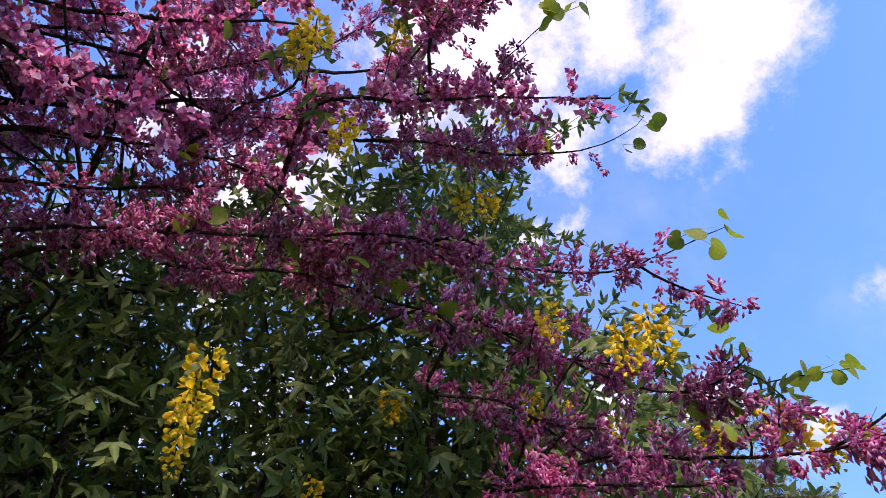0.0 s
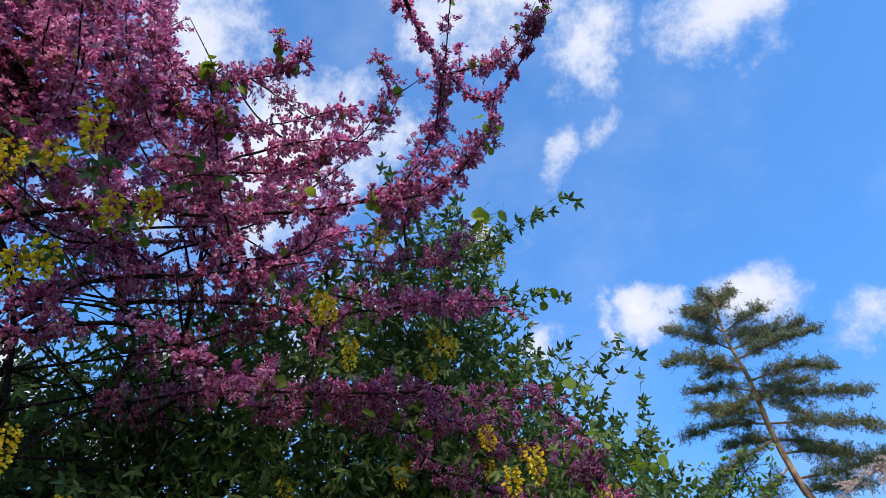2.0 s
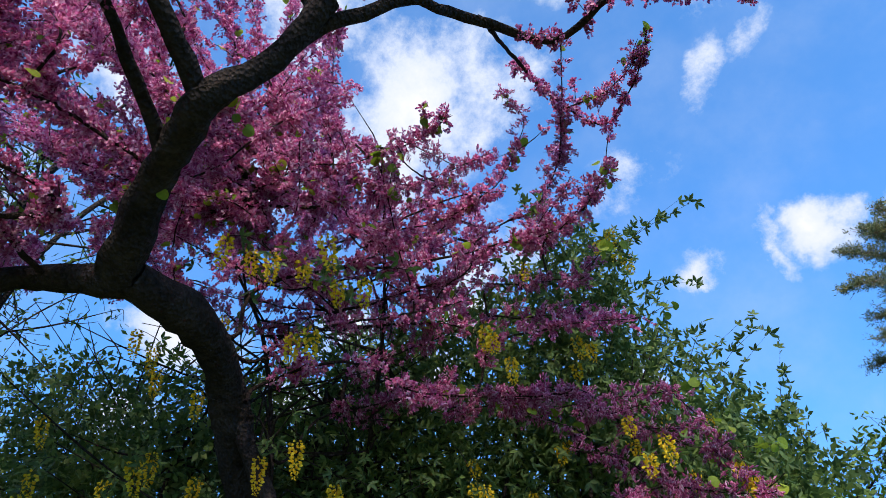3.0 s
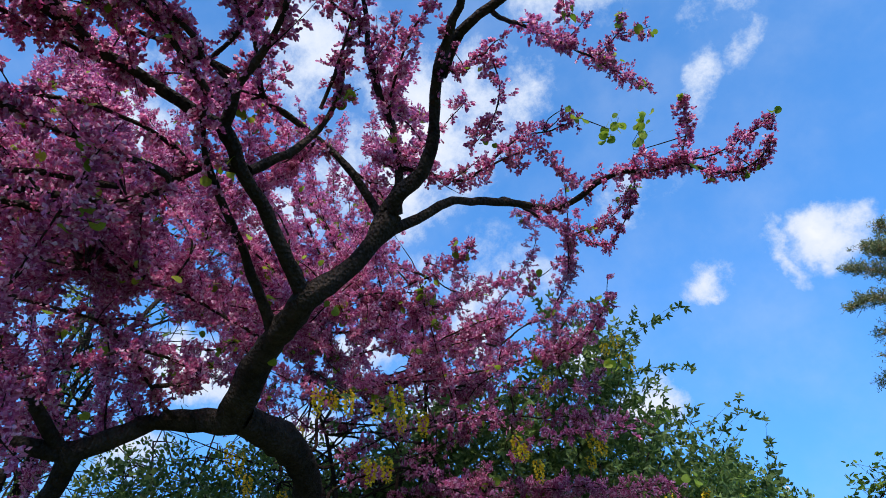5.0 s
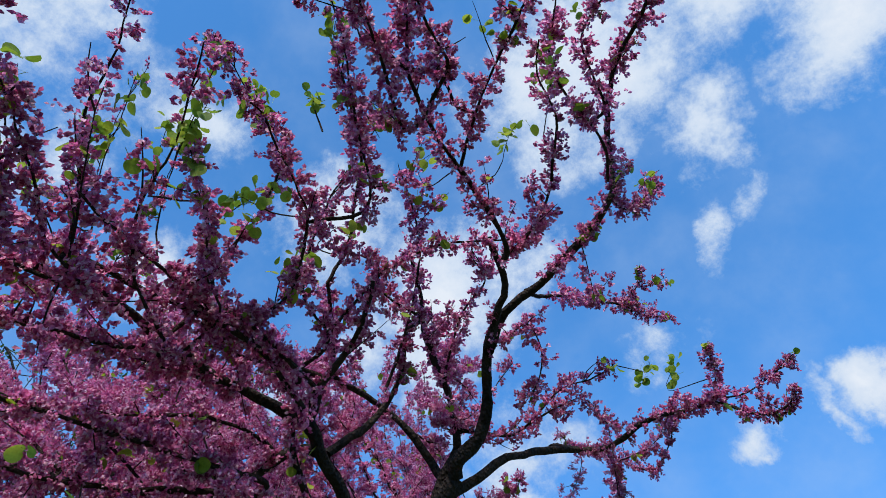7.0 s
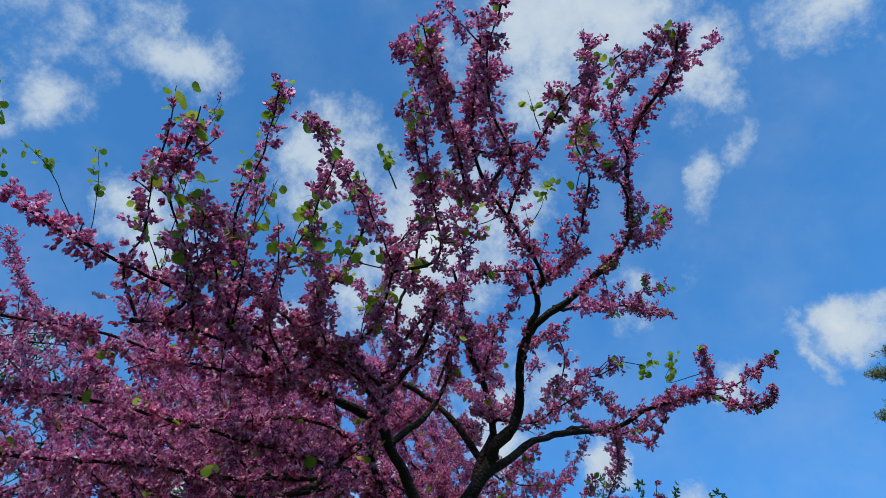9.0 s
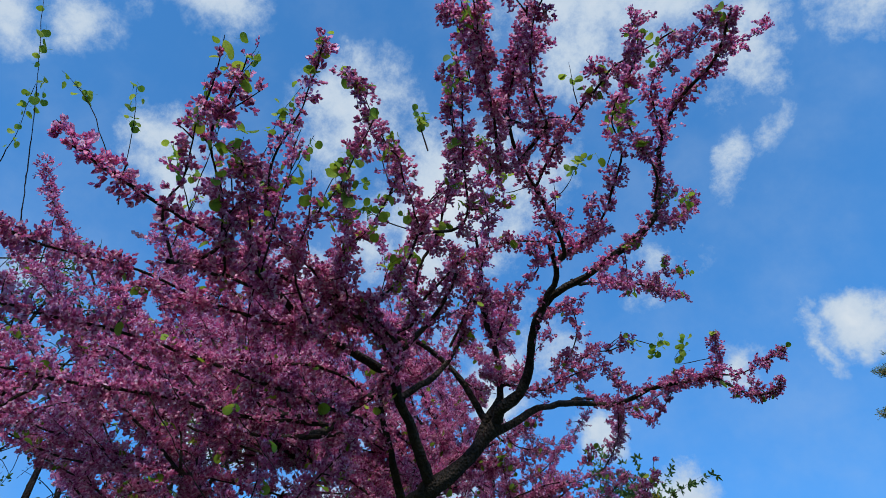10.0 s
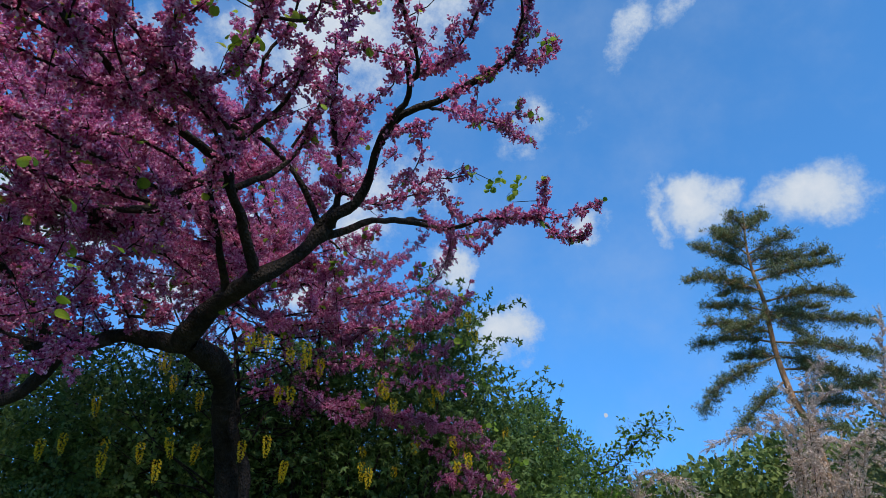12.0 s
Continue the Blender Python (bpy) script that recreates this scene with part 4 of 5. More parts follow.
bough("shoot", [(-1.49, 1.57, 3.73), (-1.37, 1.51, 3.73), (-1.34, 1.51, 3.72)], 0.0038, 0.0015, 0, 0.0, 2)
bough("shoot", [(-0.91, 4.83, 2.59), (-0.85, 4.81, 2.59), (-0.80, 4.78, 2.59), (-0.76, 4.76, 2.59)], 0.0022, 0.0011, 0, 0.0, 2, NEAR)
bough("shoot", [(-0.96, 4.78, 2.94), (-0.90, 4.76, 2.94), (-0.85, 4.73, 2.94), (-0.83, 4.71, 2.95)], 0.0022, 0.0011, 0, 0.0, 2, NEAR)
bough("shoot", [(-1.14, 4.64, 3.18), (-1.06, 4.59, 3.20), (-0.99, 4.55, 3.21), (-0.93, 4.53, 3.20)], 0.0022, 0.0011, 0, 0.0, 2, NEAR)
bough("shoot", [(-0.75, 5.00, 2.36), (-0.67, 4.97, 2.35), (-0.59, 4.93, 2.33)], 0.0022, 0.0011, 0, 0.0, 2, NEAR)
bough("shoot", [(-0.79, 5.02, 2.37), (-0.77, 4.99, 2.41), (-0.77, 4.96, 2.45)], 0.0022, 0.0011, 0, 0.0, 2, NEAR)

bough("trunk", [(-2.64, 4.46, -.05), (-2.72, 4.5, .6), (-2.79, 4.55, 1.4), (-2.80, 4.50, 2.00)], .12, .090, 0, 0, 0)
bough("limb", [(-2.54, 4.4, -.05), (-2.51, 4.34, .8), (-2.52, 4.30, 1.50)], .06, .042, 0, 0, 0)


# the rest of the crown: lesser boughs that leave the limbs and fill it out behind and to the side
limb_points = np.array(LIMB_POINTS)
# about where the camera stands early on its walk
GAP_VIEW = np.array((-0.9, 2.5, 1.67))


def view_gap(p):
    """Sky gap cut by bearings from a camera position, to fit the view there."""
    q = p - GAP_VIEW
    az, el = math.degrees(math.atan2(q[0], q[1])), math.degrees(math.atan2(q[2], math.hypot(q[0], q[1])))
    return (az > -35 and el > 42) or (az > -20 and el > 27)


# tips are picked by bearing from the walk's end, to fit the camera's view
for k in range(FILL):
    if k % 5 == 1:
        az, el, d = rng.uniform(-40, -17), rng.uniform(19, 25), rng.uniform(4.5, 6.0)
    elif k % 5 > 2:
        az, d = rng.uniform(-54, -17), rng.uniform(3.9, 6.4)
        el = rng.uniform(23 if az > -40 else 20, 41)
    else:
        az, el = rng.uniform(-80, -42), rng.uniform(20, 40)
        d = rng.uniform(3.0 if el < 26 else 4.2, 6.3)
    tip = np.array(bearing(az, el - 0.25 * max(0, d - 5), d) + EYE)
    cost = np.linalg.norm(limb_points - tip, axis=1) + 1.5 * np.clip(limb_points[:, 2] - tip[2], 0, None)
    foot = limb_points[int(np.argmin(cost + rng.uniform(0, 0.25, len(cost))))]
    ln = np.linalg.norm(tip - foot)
    if ln > 2.2 or view_gap(tip):
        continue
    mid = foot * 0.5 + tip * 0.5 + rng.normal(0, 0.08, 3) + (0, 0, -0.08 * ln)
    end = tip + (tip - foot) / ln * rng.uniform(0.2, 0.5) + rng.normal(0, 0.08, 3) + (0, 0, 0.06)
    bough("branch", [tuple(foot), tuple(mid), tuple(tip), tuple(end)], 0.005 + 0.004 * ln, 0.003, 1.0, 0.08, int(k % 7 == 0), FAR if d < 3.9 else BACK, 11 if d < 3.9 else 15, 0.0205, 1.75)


rv, rf = round_leaf(1.0, .3)
pl, ax = (np.array(q) for q in zip(*more_leaves))
v, f = scatter(rv, rf, pl - ROOTV, ax, rng.uniform(.030, .052, len(pl)))
part("foliage", mesh_from("foliage", v, f, REDBUD_LEAF_MASS), redbud, "", "stuff")


# ---- foliage in masses ----
def leaf_mass(blobs, count, size, tv, tf, hollow=0.55, droop=0.3, gap=0.55, freq=1.6):
    """Leaves scattered through the outer layers of overlapping blobs (centre, radii), with gaps."""
    vol = np.array([r[0] * r[1] * r[2] for _, r in blobs]) ** 0.75
    pick = rng.choice(len(blobs), count, p=vol / vol.sum())
    c = np.array([b[0] for b in blobs])[pick]
    r = np.array([b[1] for b in blobs])[pick]
    d = rng.normal(size=(count, 3))
    d /= np.linalg.norm(d, axis=1)[:, None]
    rad = hollow + (1.08 - hollow) * rng.random(count) ** 0.6
    p = c + d * r * rad[:, None]
    keep = np.array([noise.noise(Vector(q) * freq) + 0.35 * noise.noise(Vector(q) * freq * 3.7) for q in p]) > -gap + 0.25
    p, d = p[keep], d[keep]
    ax = d * 0.6 + rng.normal(size=p.shape) * 0.7 + (0, 0, -droop)
    return scatter(tv, tf, p, ax, size * rng.uniform(0.7, 1.2, len(p)))


def leafy_shoots(blobs, per, length, tv, tf, size, leaves=12, rise=0.25):
    """Slender shoots standing out of the blobs' surface, with leaves along them: their stems, their leaves."""
    stems, lv = [], []
    for c, r in blobs:
        for _ in range(per):
            d = rng.normal(size=3)
            d[2] = abs(d[2]) * 0.8
            d /= np.linalg.norm(d)
            p0 = np.array(c) + d * r * 0.85
            go = d + rng.normal(0, .35, 3) + (0, 0, rise)
            go /= np.linalg.norm(go)
            ln = length * rng.uniform(.5, 1.2)
            path = spline([p0, p0 + go * ln * .5 + (0, 0, .03), p0 + go * ln], .08)
            stems.append(tube(path, .0022, .0007, 4, .05))
            q = path[rng.integers(0, len(path), leaves)] + rng.normal(0, size * .25, (leaves, 3))
            lv.append(scatter(tv, tf, q, go + rng.normal(0, .7, (leaves, 3)), size * rng.uniform(.6, 1.15, leaves)))
    return joined(stems), joined(lv)


# a pea flower, 1 long: two wings, a keel and a raised standard
PEA_V = np.array([(0, 0, 0), (.55, .34, .05), (1, .12, -.05), (1, -.12, -.05), (.55, -.34, .05), (.75, .26, .42), (.75, -.26, .42)], float)
PEA_F = np.array([(0, 2, 1), (0, 3, 2), (0, 4, 3), (0, 1, 5), (0, 5, 6), (0, 6, 4)])


def raceme(length, n):
    """A hanging chain of pea flowers, top at the origin: full above, tapering to small buds."""
    u = np.linspace(0, 1, n)
    z = -length * (0.05 + 0.95 * u)
    a = np.arange(n) * 2.4 + rng.normal(0, .3, n)
    taper = np.interp(u, [0, .15, .7, 1], [.8, 1.0, .85, .4])
    out = 0.014 * taper * rng.uniform(.6, 1.4, n)
    p = np.stack([np.cos(a) * out, np.sin(a) * out, z], 1)
    ax = np.stack([np.cos(a), np.sin(a), rng.uniform(-.9, .1, n)], 1)
    fv, ff = scatter(PEA_V, PEA_F, p, ax, 0.0195 * taper * rng.uniform(.8, 1.2, n), rng.normal(1.57, .5, n))
    return fv, ff


def tree_frame(base, tips, r):
    """Trunk and forking limbs from base to the tips."""
    out = []
    for tp in tips:
        mid = base * 0.45 + tp * 0.55 + rng.normal(0, 0.18, 3)
        out.append(tube(spline([base, base * .8 + mid * .2 + (0, 0, .2), mid, tp], 0.12), r, 0.0018, 6, 0.08))
    return out


# ---- the laburnum behind it ----
LAB_ROOT = np.array((-2.3, 5.6, 0.0))
laburnum = thing("laburnum_tree", LAB_ROOT, "dark green laburnum tree in shade hung with yellow flower chains", "tree")
LAB_BLOBS = [
    ((-6.2, 4.4, 2.2), (1.2, .9, 1.2)), ((-4.9, 4.7, 2.4), (1.2, .9, 1.2)), ((-3.9, 5.2, 2.4), (1.1, 1.0, 1.15)), ((-3.3, 5.8, 2.7), (1.0, .8, 1.1)),
    ((-2.85, 5.6, 2.6), (1.05, .9, 1.2)), ((-2.1, 5.8, 2.75), (.95, .9, 1.1)), ((-1.45, 5.8, 3.15), (.55, .6, .75)), ((-1.2, 5.95, 2.45), (.65, .7, .9)),
    ((-1.0, 6.4, 2.2), (.8, .8, .9)), ((-1.35, 5.5, 3.55), (.3, .3, .45)), ((-2.3, 5.6, 3.1), (.8, .6, .65)),
    ((-2.6, 5.9, 1.2), (1.6, .9, 1.1)), ((-4.6, 5.6, 1.2), (1.8, .9, 1.1)), ((-3.6, 6.4, 2.2), (1.2, .7, 1.1)), ((-2.2, 6.6, 2.2), (1.1, .7, 1.1)),
]
lab_tips = [np.array(c) + rng.normal(0, .25, 3) + (0, 0, r[2] * .6) for c, r in LAB_BLOBS for _ in range(4)]
v, f = joined(tree_frame(LAB_ROOT + (0, 0, -.05), lab_tips, 0.03))
part("trunk", mesh_from("trunk", v - LAB_ROOT, f, BARK), laburnum)
for k, (c, r) in enumerate(LAB_BLOBS):
    size = (r[0] * r[1] * r[2]) ** 0.6
    near = k in (3, 4, 5, 6, 7, 9, 10)
    v, f = leaf_mass([(c, r)], int((3000 if near else 3400) * size), 0.053 if near else 0.046, TRI_V if near else INNER_V, TRI_F if near else INNER_F, 0.35, 0.3, 0.8)
    part("foliage", mesh_from("foliage", v - LAB_ROOT, f, LAB_LEAF), laburnum, "", "stuff")
    v, f = leaf_mass([(c, r)], int((700 if near else 3000) * size), 0.05 if near else 0.058, TRI_V if near else INNER_V, TRI_F if near else INNER_F, 0.05, 0.3, 1.2)
    part("foliage", mesh_from("foliage", v - LAB_ROOT, f, LAB_LEAF), laburnum, "", "stuff")
sv, lv2 = leafy_shoots(LAB_BLOBS, 9, .45, TRI_V, TRI_F, .055)
# longer ones on the open side
sv2, lv3 = leafy_shoots(LAB_BLOBS[6:10], 14, .5, TRI_V, TRI_F, .05, 18, .1)
sv, lv2 = joined([sv, sv2]), joined([lv2, lv3])
part("shoot", mesh_from("shoot", sv[0] - LAB_ROOT, sv[1], TWIG_BARK), laburnum, "", "stuff")
part("foliage", mesh_from("foliage", lv2[0] - LAB_ROOT, lv2[1], LAB_LEAF), laburnum, "", "stuff")
# bare stems and twigs tangled under the long low limb
tangle = []
for k in range(26):
    foot = np.array((rng.uniform(-6.0, -3.2), rng.uniform(4.6, 6.2), 1.2))
    top = foot + (rng.uniform(-1.0, 1.0), rng.uniform(-.6, .4), rng.uniform(1.6, 2.9))
    stem = spline([foot, foot * .65 + top * .35 + rng.normal(0, .22, 3), foot * .3 + top * .7 + rng.normal(0, .22, 3), top], .08)
    tangle.append(tube(stem, rng.uniform(.015, .04), .008, 6, .1))
    for _ in range(34):
        q = stem[int(rng.integers(len(stem) // 3, len(stem)))]
        e = q + rng.normal(0, .45, 3) * (1, 1, .6) + (0, 0, .1)
        tangle.append(tube(spline([q, q * .6 + e * .4 + rng.normal(0, .1, 3), e], .09), .008, .0025, 3, .1))
v, f = joined(tangle)
part("branch", mesh_from("branch", v - LAB_ROOT, f, BARK), laburnum, "bare dark tangled twigs", "stuff")
CHAINS = [mesh_from("flower_chain", *raceme(1.0 * ln, n), GOLD) for ln, n in ((.10, 42), (.13, 54), (.16, 64), (.19, 74))]
BACK_CHAINS = [
    (-3.25, 3.61, 2.31, 0.16), (-2.92, 3.75, 2.28, 0.15), (-2.95, 4.12, 2.83, 0.15), (-3.11, 4.07, 2.56, 0.16), (-3.26, 3.97, 2.44, 0.15),
    (-2.41, 4.20, 2.92, 0.15), (-2.31, 4.38, 2.33, 0.15), (-1.86, 4.80, 2.37, 0.15), (-1.00, 5.85, 2.51, 0.15), (-0.85, 5.83, 2.78, 0.15),
    (-1.05, 5.60, 2.75, 0.15), (-2.74, 4.33, 2.53, 0.15),
]
SIDE_CHAINS = [
    (-2.95, 4.20, 2.45, 0.15), (-3.79, 3.62, 2.43, 0.15), (-3.70, 3.71, 2.48, 0.15), (-3.63, 3.84, 2.77, 0.15), (-0.56, 8.41, 2.72, 0.15),
    (-0.75, 8.43, 3.15, 0.15), (-0.58, 8.47, 3.01, 0.15), (-0.89, 7.35, 2.84, 0.15), (-2.83, 4.09, 3.18, 0.15), (-3.25, 4.06, 3.11, 0.15),
]
NEAR_CHAINS = [
    (-1.92, 4.93, 2.51, 0.09), (-1.52, 5.25, 2.61, 0.09), (-1.53, 5.16, 2.56, 0.10), (-0.77, 5.27, 2.43, 0.11), (-1.19, 5.19, 2.54, 0.09),
    (-1.73, 5.22, 2.38, 0.09), (-1.40, 4.55, 3.26, 0.11), (-1.40, 4.59, 3.22, 0.10), (-1.56, 4.35, 2.89, 0.12), (-1.60, 4.39, 2.85, 0.11),
    (-1.52, 4.31, 2.82, 0.10), (-1.51, 4.50, 2.78, 0.12), (-1.55, 4.54, 2.74, 0.11), (-1.30, 4.90, 2.99, 0.12), (-1.30, 4.94, 2.96, 0.11),
    (-1.23, 4.86, 2.92, 0.10),
]
OVERHEAD_CHAINS = [
    (-1.34, 4.98, 2.89, 0.09), (-1.04, 5.10, 3.67, 0.13), (-1.00, 5.14, 3.63, 0.12), (-1.11, 5.06, 3.60, 0.11), (-1.04, 5.18, 3.56, 0.10),
    (-1.00, 5.12, 3.50, 0.13), (-1.00, 5.16, 3.46, 0.12), (-0.99, 4.74, 2.40, 0.13), (-0.95, 4.78, 2.36, 0.12), (-1.06, 4.70, 2.33, 0.11),
    (-1.15, 4.90, 2.55, 0.11), (-1.11, 4.94, 2.51, 0.10), (-0.76, 4.96, 2.30, 0.12), (-0.80, 5.00, 2.26, 0.11), (-0.72, 4.92, 2.23, 0.10),
]
MIDDLE_CHAINS = [
    (-2.14, 3.41, 2.99, 0.16), (-2.20, 3.43, 3.00, 0.13), (-2.22, 3.60, 3.08, 0.13), (-2.26, 3.62, 3.04, 0.15), (-2.16, 3.66, 3.07, 0.15),
    (-2.15, 3.63, 3.01, 0.13), (-1.96, 3.62, 2.94, 0.14), (-2.01, 3.64, 2.92, 0.13), (-1.81, 3.54, 2.95, 0.15), (-1.95, 3.83, 2.96, 0.14),
    (-1.81, 3.80, 2.91, 0.13), (-1.85, 3.81, 2.90, 0.16), (-1.96, 3.69, 2.70, 0.13), (-2.78, 3.71, 3.22, 0.15), (-2.05, 3.71, 2.71, 0.13),
    (-2.32, 4.10, 2.47, 0.16), (-2.34, 4.08, 2.44, 0.13), (-2.25, 4.27, 2.32, 0.15), (-2.53, 4.13, 2.45, 0.16), (-3.15, 3.87, 3.10, 0.15),
    (-3.13, 4.02, 2.94, 0.16), (-0.72, 7.37, 3.08, 0.15), (-0.81, 6.93, 2.74, 0.16), (-2.94, 3.84, 2.44, 0.16), (-3.31, 3.68, 2.42, 0.13),
    (-1.71, 4.57, 2.29, 0.15),
]

HUNG = []
for c in BACK_CHAINS + SIDE_CHAINS + NEAR_CHAINS + OVERHEAD_CHAINS + MIDDLE_CHAINS:
    if all(math.dist(c[:3], o[:3]) > 0.085 for o in HUNG):
        HUNG.append(c)
for x, y, z, ln in HUNG:
    k = int(np.argmin([abs(ln - q) for q in (.10, .13, .16, .19)]))
    ob = part("flower_chain", CHAINS[k], laburnum, "hanging yellow flower chain")
    ob.location = Vector((x, y, z)) - Vector(LAB_ROOT)
    ob.rotation_euler = (rng.normal(0, .1), rng.normal(0, .1), rng.uniform(0, 6.28))
# leafy twigs that carry the chains
twigs, lv = [], []
for x, y, z, ln in HUNG:
    top = np.array((x, y, z))
    go = rng.normal(0, .5, 3) + (-.1, .7, .1)
    go /= np.linalg.norm(go)
    end = top + go * rng.uniform(.12, .24)
    twigs.append(tube(spline([top, top * .5 + end * .5 + (0, 0, .025), end], .04), .0012, .0022, 4, .05))
    n = 7
    t = rng.random(n)[:, None]
    p = top * (1 - t) + end * t + rng.normal(0, .022, (n, 3))
    lv.append(scatter(TRI_V, TRI_F, p, rng.normal(size=(n, 3)) + (0, 0, -.3), 0.042 * rng.uniform(.7, 1.2, n)))
v, f = joined(twigs)
part("twig", mesh_from("twig", v - LAB_ROOT, f, TWIG_BARK), laburnum, "", "stuff")
v, f = joined(lv)
part("foliage", mesh_from("foliage", v - LAB_ROOT, f, LAB_LEAF), laburnum, "", "stuff")

# ---- the half-bare tree behind on the far side ----
TALL_ROOT = np.array(bearing(-60, 0, 7.6)) * (1, 1, 0)
tall = thing("slender_tree", TALL_ROOT, "slender half-bare tree with thin dark twigs and sparse small leaves", "tree")
stems, lv = [], []
for k in range(11):
    tip = np.array(bearing(rng.uniform(-80, -44), rng.uniform(26, 39), rng.uniform(7.5, 9.0)) + EYE)
    low = TALL_ROOT + rng.normal(0, .12, 3) * (1, 1, 0)
    stem = spline([low, low * .6 + tip * .4 + rng.normal(0, .25, 3), low * .25 + tip * .75 + rng.normal(0, .25, 3), tip], .15)
    stems.append(tube(stem, .06, .01, 7, .08))
    for _ in range(18):
        q = stem[int(rng.integers(len(stem) // 3, len(stem)))]
        e = q + rng.normal(0, .55, 3) + (0, 0, .25)
        arm = spline([q, q * .5 + e * .5 + rng.normal(0, .1, 3), e], .12)
        stems.append(tube(arm, .012, .004, 4, .1))
        for _ in range(6):
            p0 = arm[int(rng.integers(1, len(arm)))]
            g = rng.normal(0, .2, 3) + (0, 0, -.08)
            stems.append(tube(spline([p0, p0 + g * .5 + rng.normal(0, .03, 3), p0 + g], .1), .005, .002, 3, .1))
            t = rng.random(5)[:, None]
            lv.append(scatter(SMALL_V, SMALL_F, p0 + g * t + rng.normal(0, .03, (5, 3)), rng.normal(size=(5, 3)), .07 * rng.uniform(.6, 1.2, 5)))
v, f = joined(stems)
part("trunk", mesh_from("trunk", v - TALL_ROOT, f, BARK), tall)
v, f = joined(lv)
part("foliage", mesh_from("foliage", v - TALL_ROOT, f, LAB_LEAF), tall, "", "stuff")

# ---- the green shrub further along ----
HEDGE_ROOT = np.array((-0.2, 8.9, 0.0))
hedge = thing("shrub", HEDGE_ROOT, "tall fresh green shrub with a few yellow flower chains", "shrub")
HEDGE_BLOBS = [((-.95, 8.9, 2.75), (.6, .7, .95)), ((-.5, 9.0, 2.5), (.5, .6, .85)), ((-.08, 9.0, 2.1), (.38, .6, .8)), ((-1.4, 8.4, 2.6), (.6, .6, .95)), ((-.88, 9.0, 3.5), (.22, .25, .3)), ((-.7, 8.9, 1.3), (.9, .8, 1.2))]
v, f = leaf_mass(HEDGE_BLOBS, 26000, 0.062, LEAF_V, LEAF_F, 0.3, .3, 1.2)
part("foliage", mesh_from("foliage", v - HEDGE_ROOT, f, BUSH_LEAF), hedge, "", "stuff")
tips = [np.array(c) + rng.normal(0, .2, 3) + (0, 0, r[2] * .2) for c, r in HEDGE_BLOBS for _ in range(4)]
v, f = joined(tree_frame(HEDGE_ROOT + (0, 0, -.05), tips, 0.03))
part("stem", mesh_from("stem", v - HEDGE_ROOT, f, BARK), hedge)
sv, lv2 = leafy_shoots(HEDGE_BLOBS, 14, .22, LEAF_V, LEAF_F, .06)
# one long branch reaching out over the sky
reach = spline([np.array(bearing(a, e, 9.0) + EYE) for a, e in ((-1.0, 6.4), (1.0, 7.4), (2.8, 9.0), (4.5, 10.5))], .08)
side = [tube(reach, .012, .003, 5, .05)]
lv3 = []
for q in reach[len(reach) // 3:]:
    for _ in range(12):
        e = q + rng.normal(0, .15, 3) * (1, 1, .8) + (0, 0, .03)
        side.append(tube(np.array([q, q * .5 + e * .5, e]), .003, .0015, 3, 0))
        lv3.append(scatter(LEAF_V, LEAF_F, e + rng.normal(0, .03, (4, 3)), rng.normal(size=(4, 3)), .075 * rng.uniform(.7, 1.2, 4)))
v, f = joined([sv] + side)
part("shoot", mesh_from("shoot", v - HEDGE_ROOT, f, TWIG_BARK), hedge, "", "stuff")
v, f = joined([lv2] + lv3)
part("foliage", mesh_from("foliage", v - HEDGE_ROOT, f, BUSH_LEAF), hedge, "", "stuff")


# ---- tamarisk ----
def tamarisk(az, d, canes, seed):
    """Arching canes from one foot, each by the bearings it passes, fringed with feathery drooping plumes."""
    r = np.random.default_rng(seed)
    foot = np.array(bearing(az, 0, d)) * (1, 1, 0)
    ob = thing("tamarisk_shrub", foot, "arching tamarisk shrub with dusty pink-beige feathery plumes", "shrub", "tamarisks")
    stems, pl = [], []
    for cane in canes:
        near = d + r.uniform(-.45, .45)
        way = [np.array(bearing(a, e, near) + EYE) for a, e in cane]
        low = foot * .55 + way[0] * (.45, .45, 0) + (0, 0, way[0][2] * .45)
        path = spline([foot, low] + way, .07)
        stems.append(tube(path, .010, .002, 5, .05))
        n = len(path)
        run = np.gradient(path, axis=0)
        for i in range(int(n * .45), n):
            go = run[i] / (np.linalg.norm(run[i]) + 1e-9)
            for _ in range(3):
                g = go * .7 + r.normal(0, .5, 3) + (0, 0, .18)
                g /= np.linalg.norm(g)
                ln = r.uniform(.10, .30) * (1.1 - .35 * i / n)
                t = np.linspace(.05, 1, 30)
                p = path[i] + g * ln * t[:, None] + np.array((0, 0, -.28)) * (t**2)[:, None] * ln
                pl.append(scatter(SMALL_V * (1, .7, 1), SMALL_F, p + r.normal(0, .004, p.shape), g + (0, 0, -.5) * t[:, None] + r.normal(0, .5, p.shape), 0.042 * (1.15 - .7 * t)))
    v, f = joined(stems)
    part("cane", mesh_from("cane", v - foot, f, TWIG_BARK), ob)
    v, f = joined(pl)
    part("plume", mesh_from("plume", v - foot, f, PLUME), ob, "dusty pink-beige plumes", "stuff")


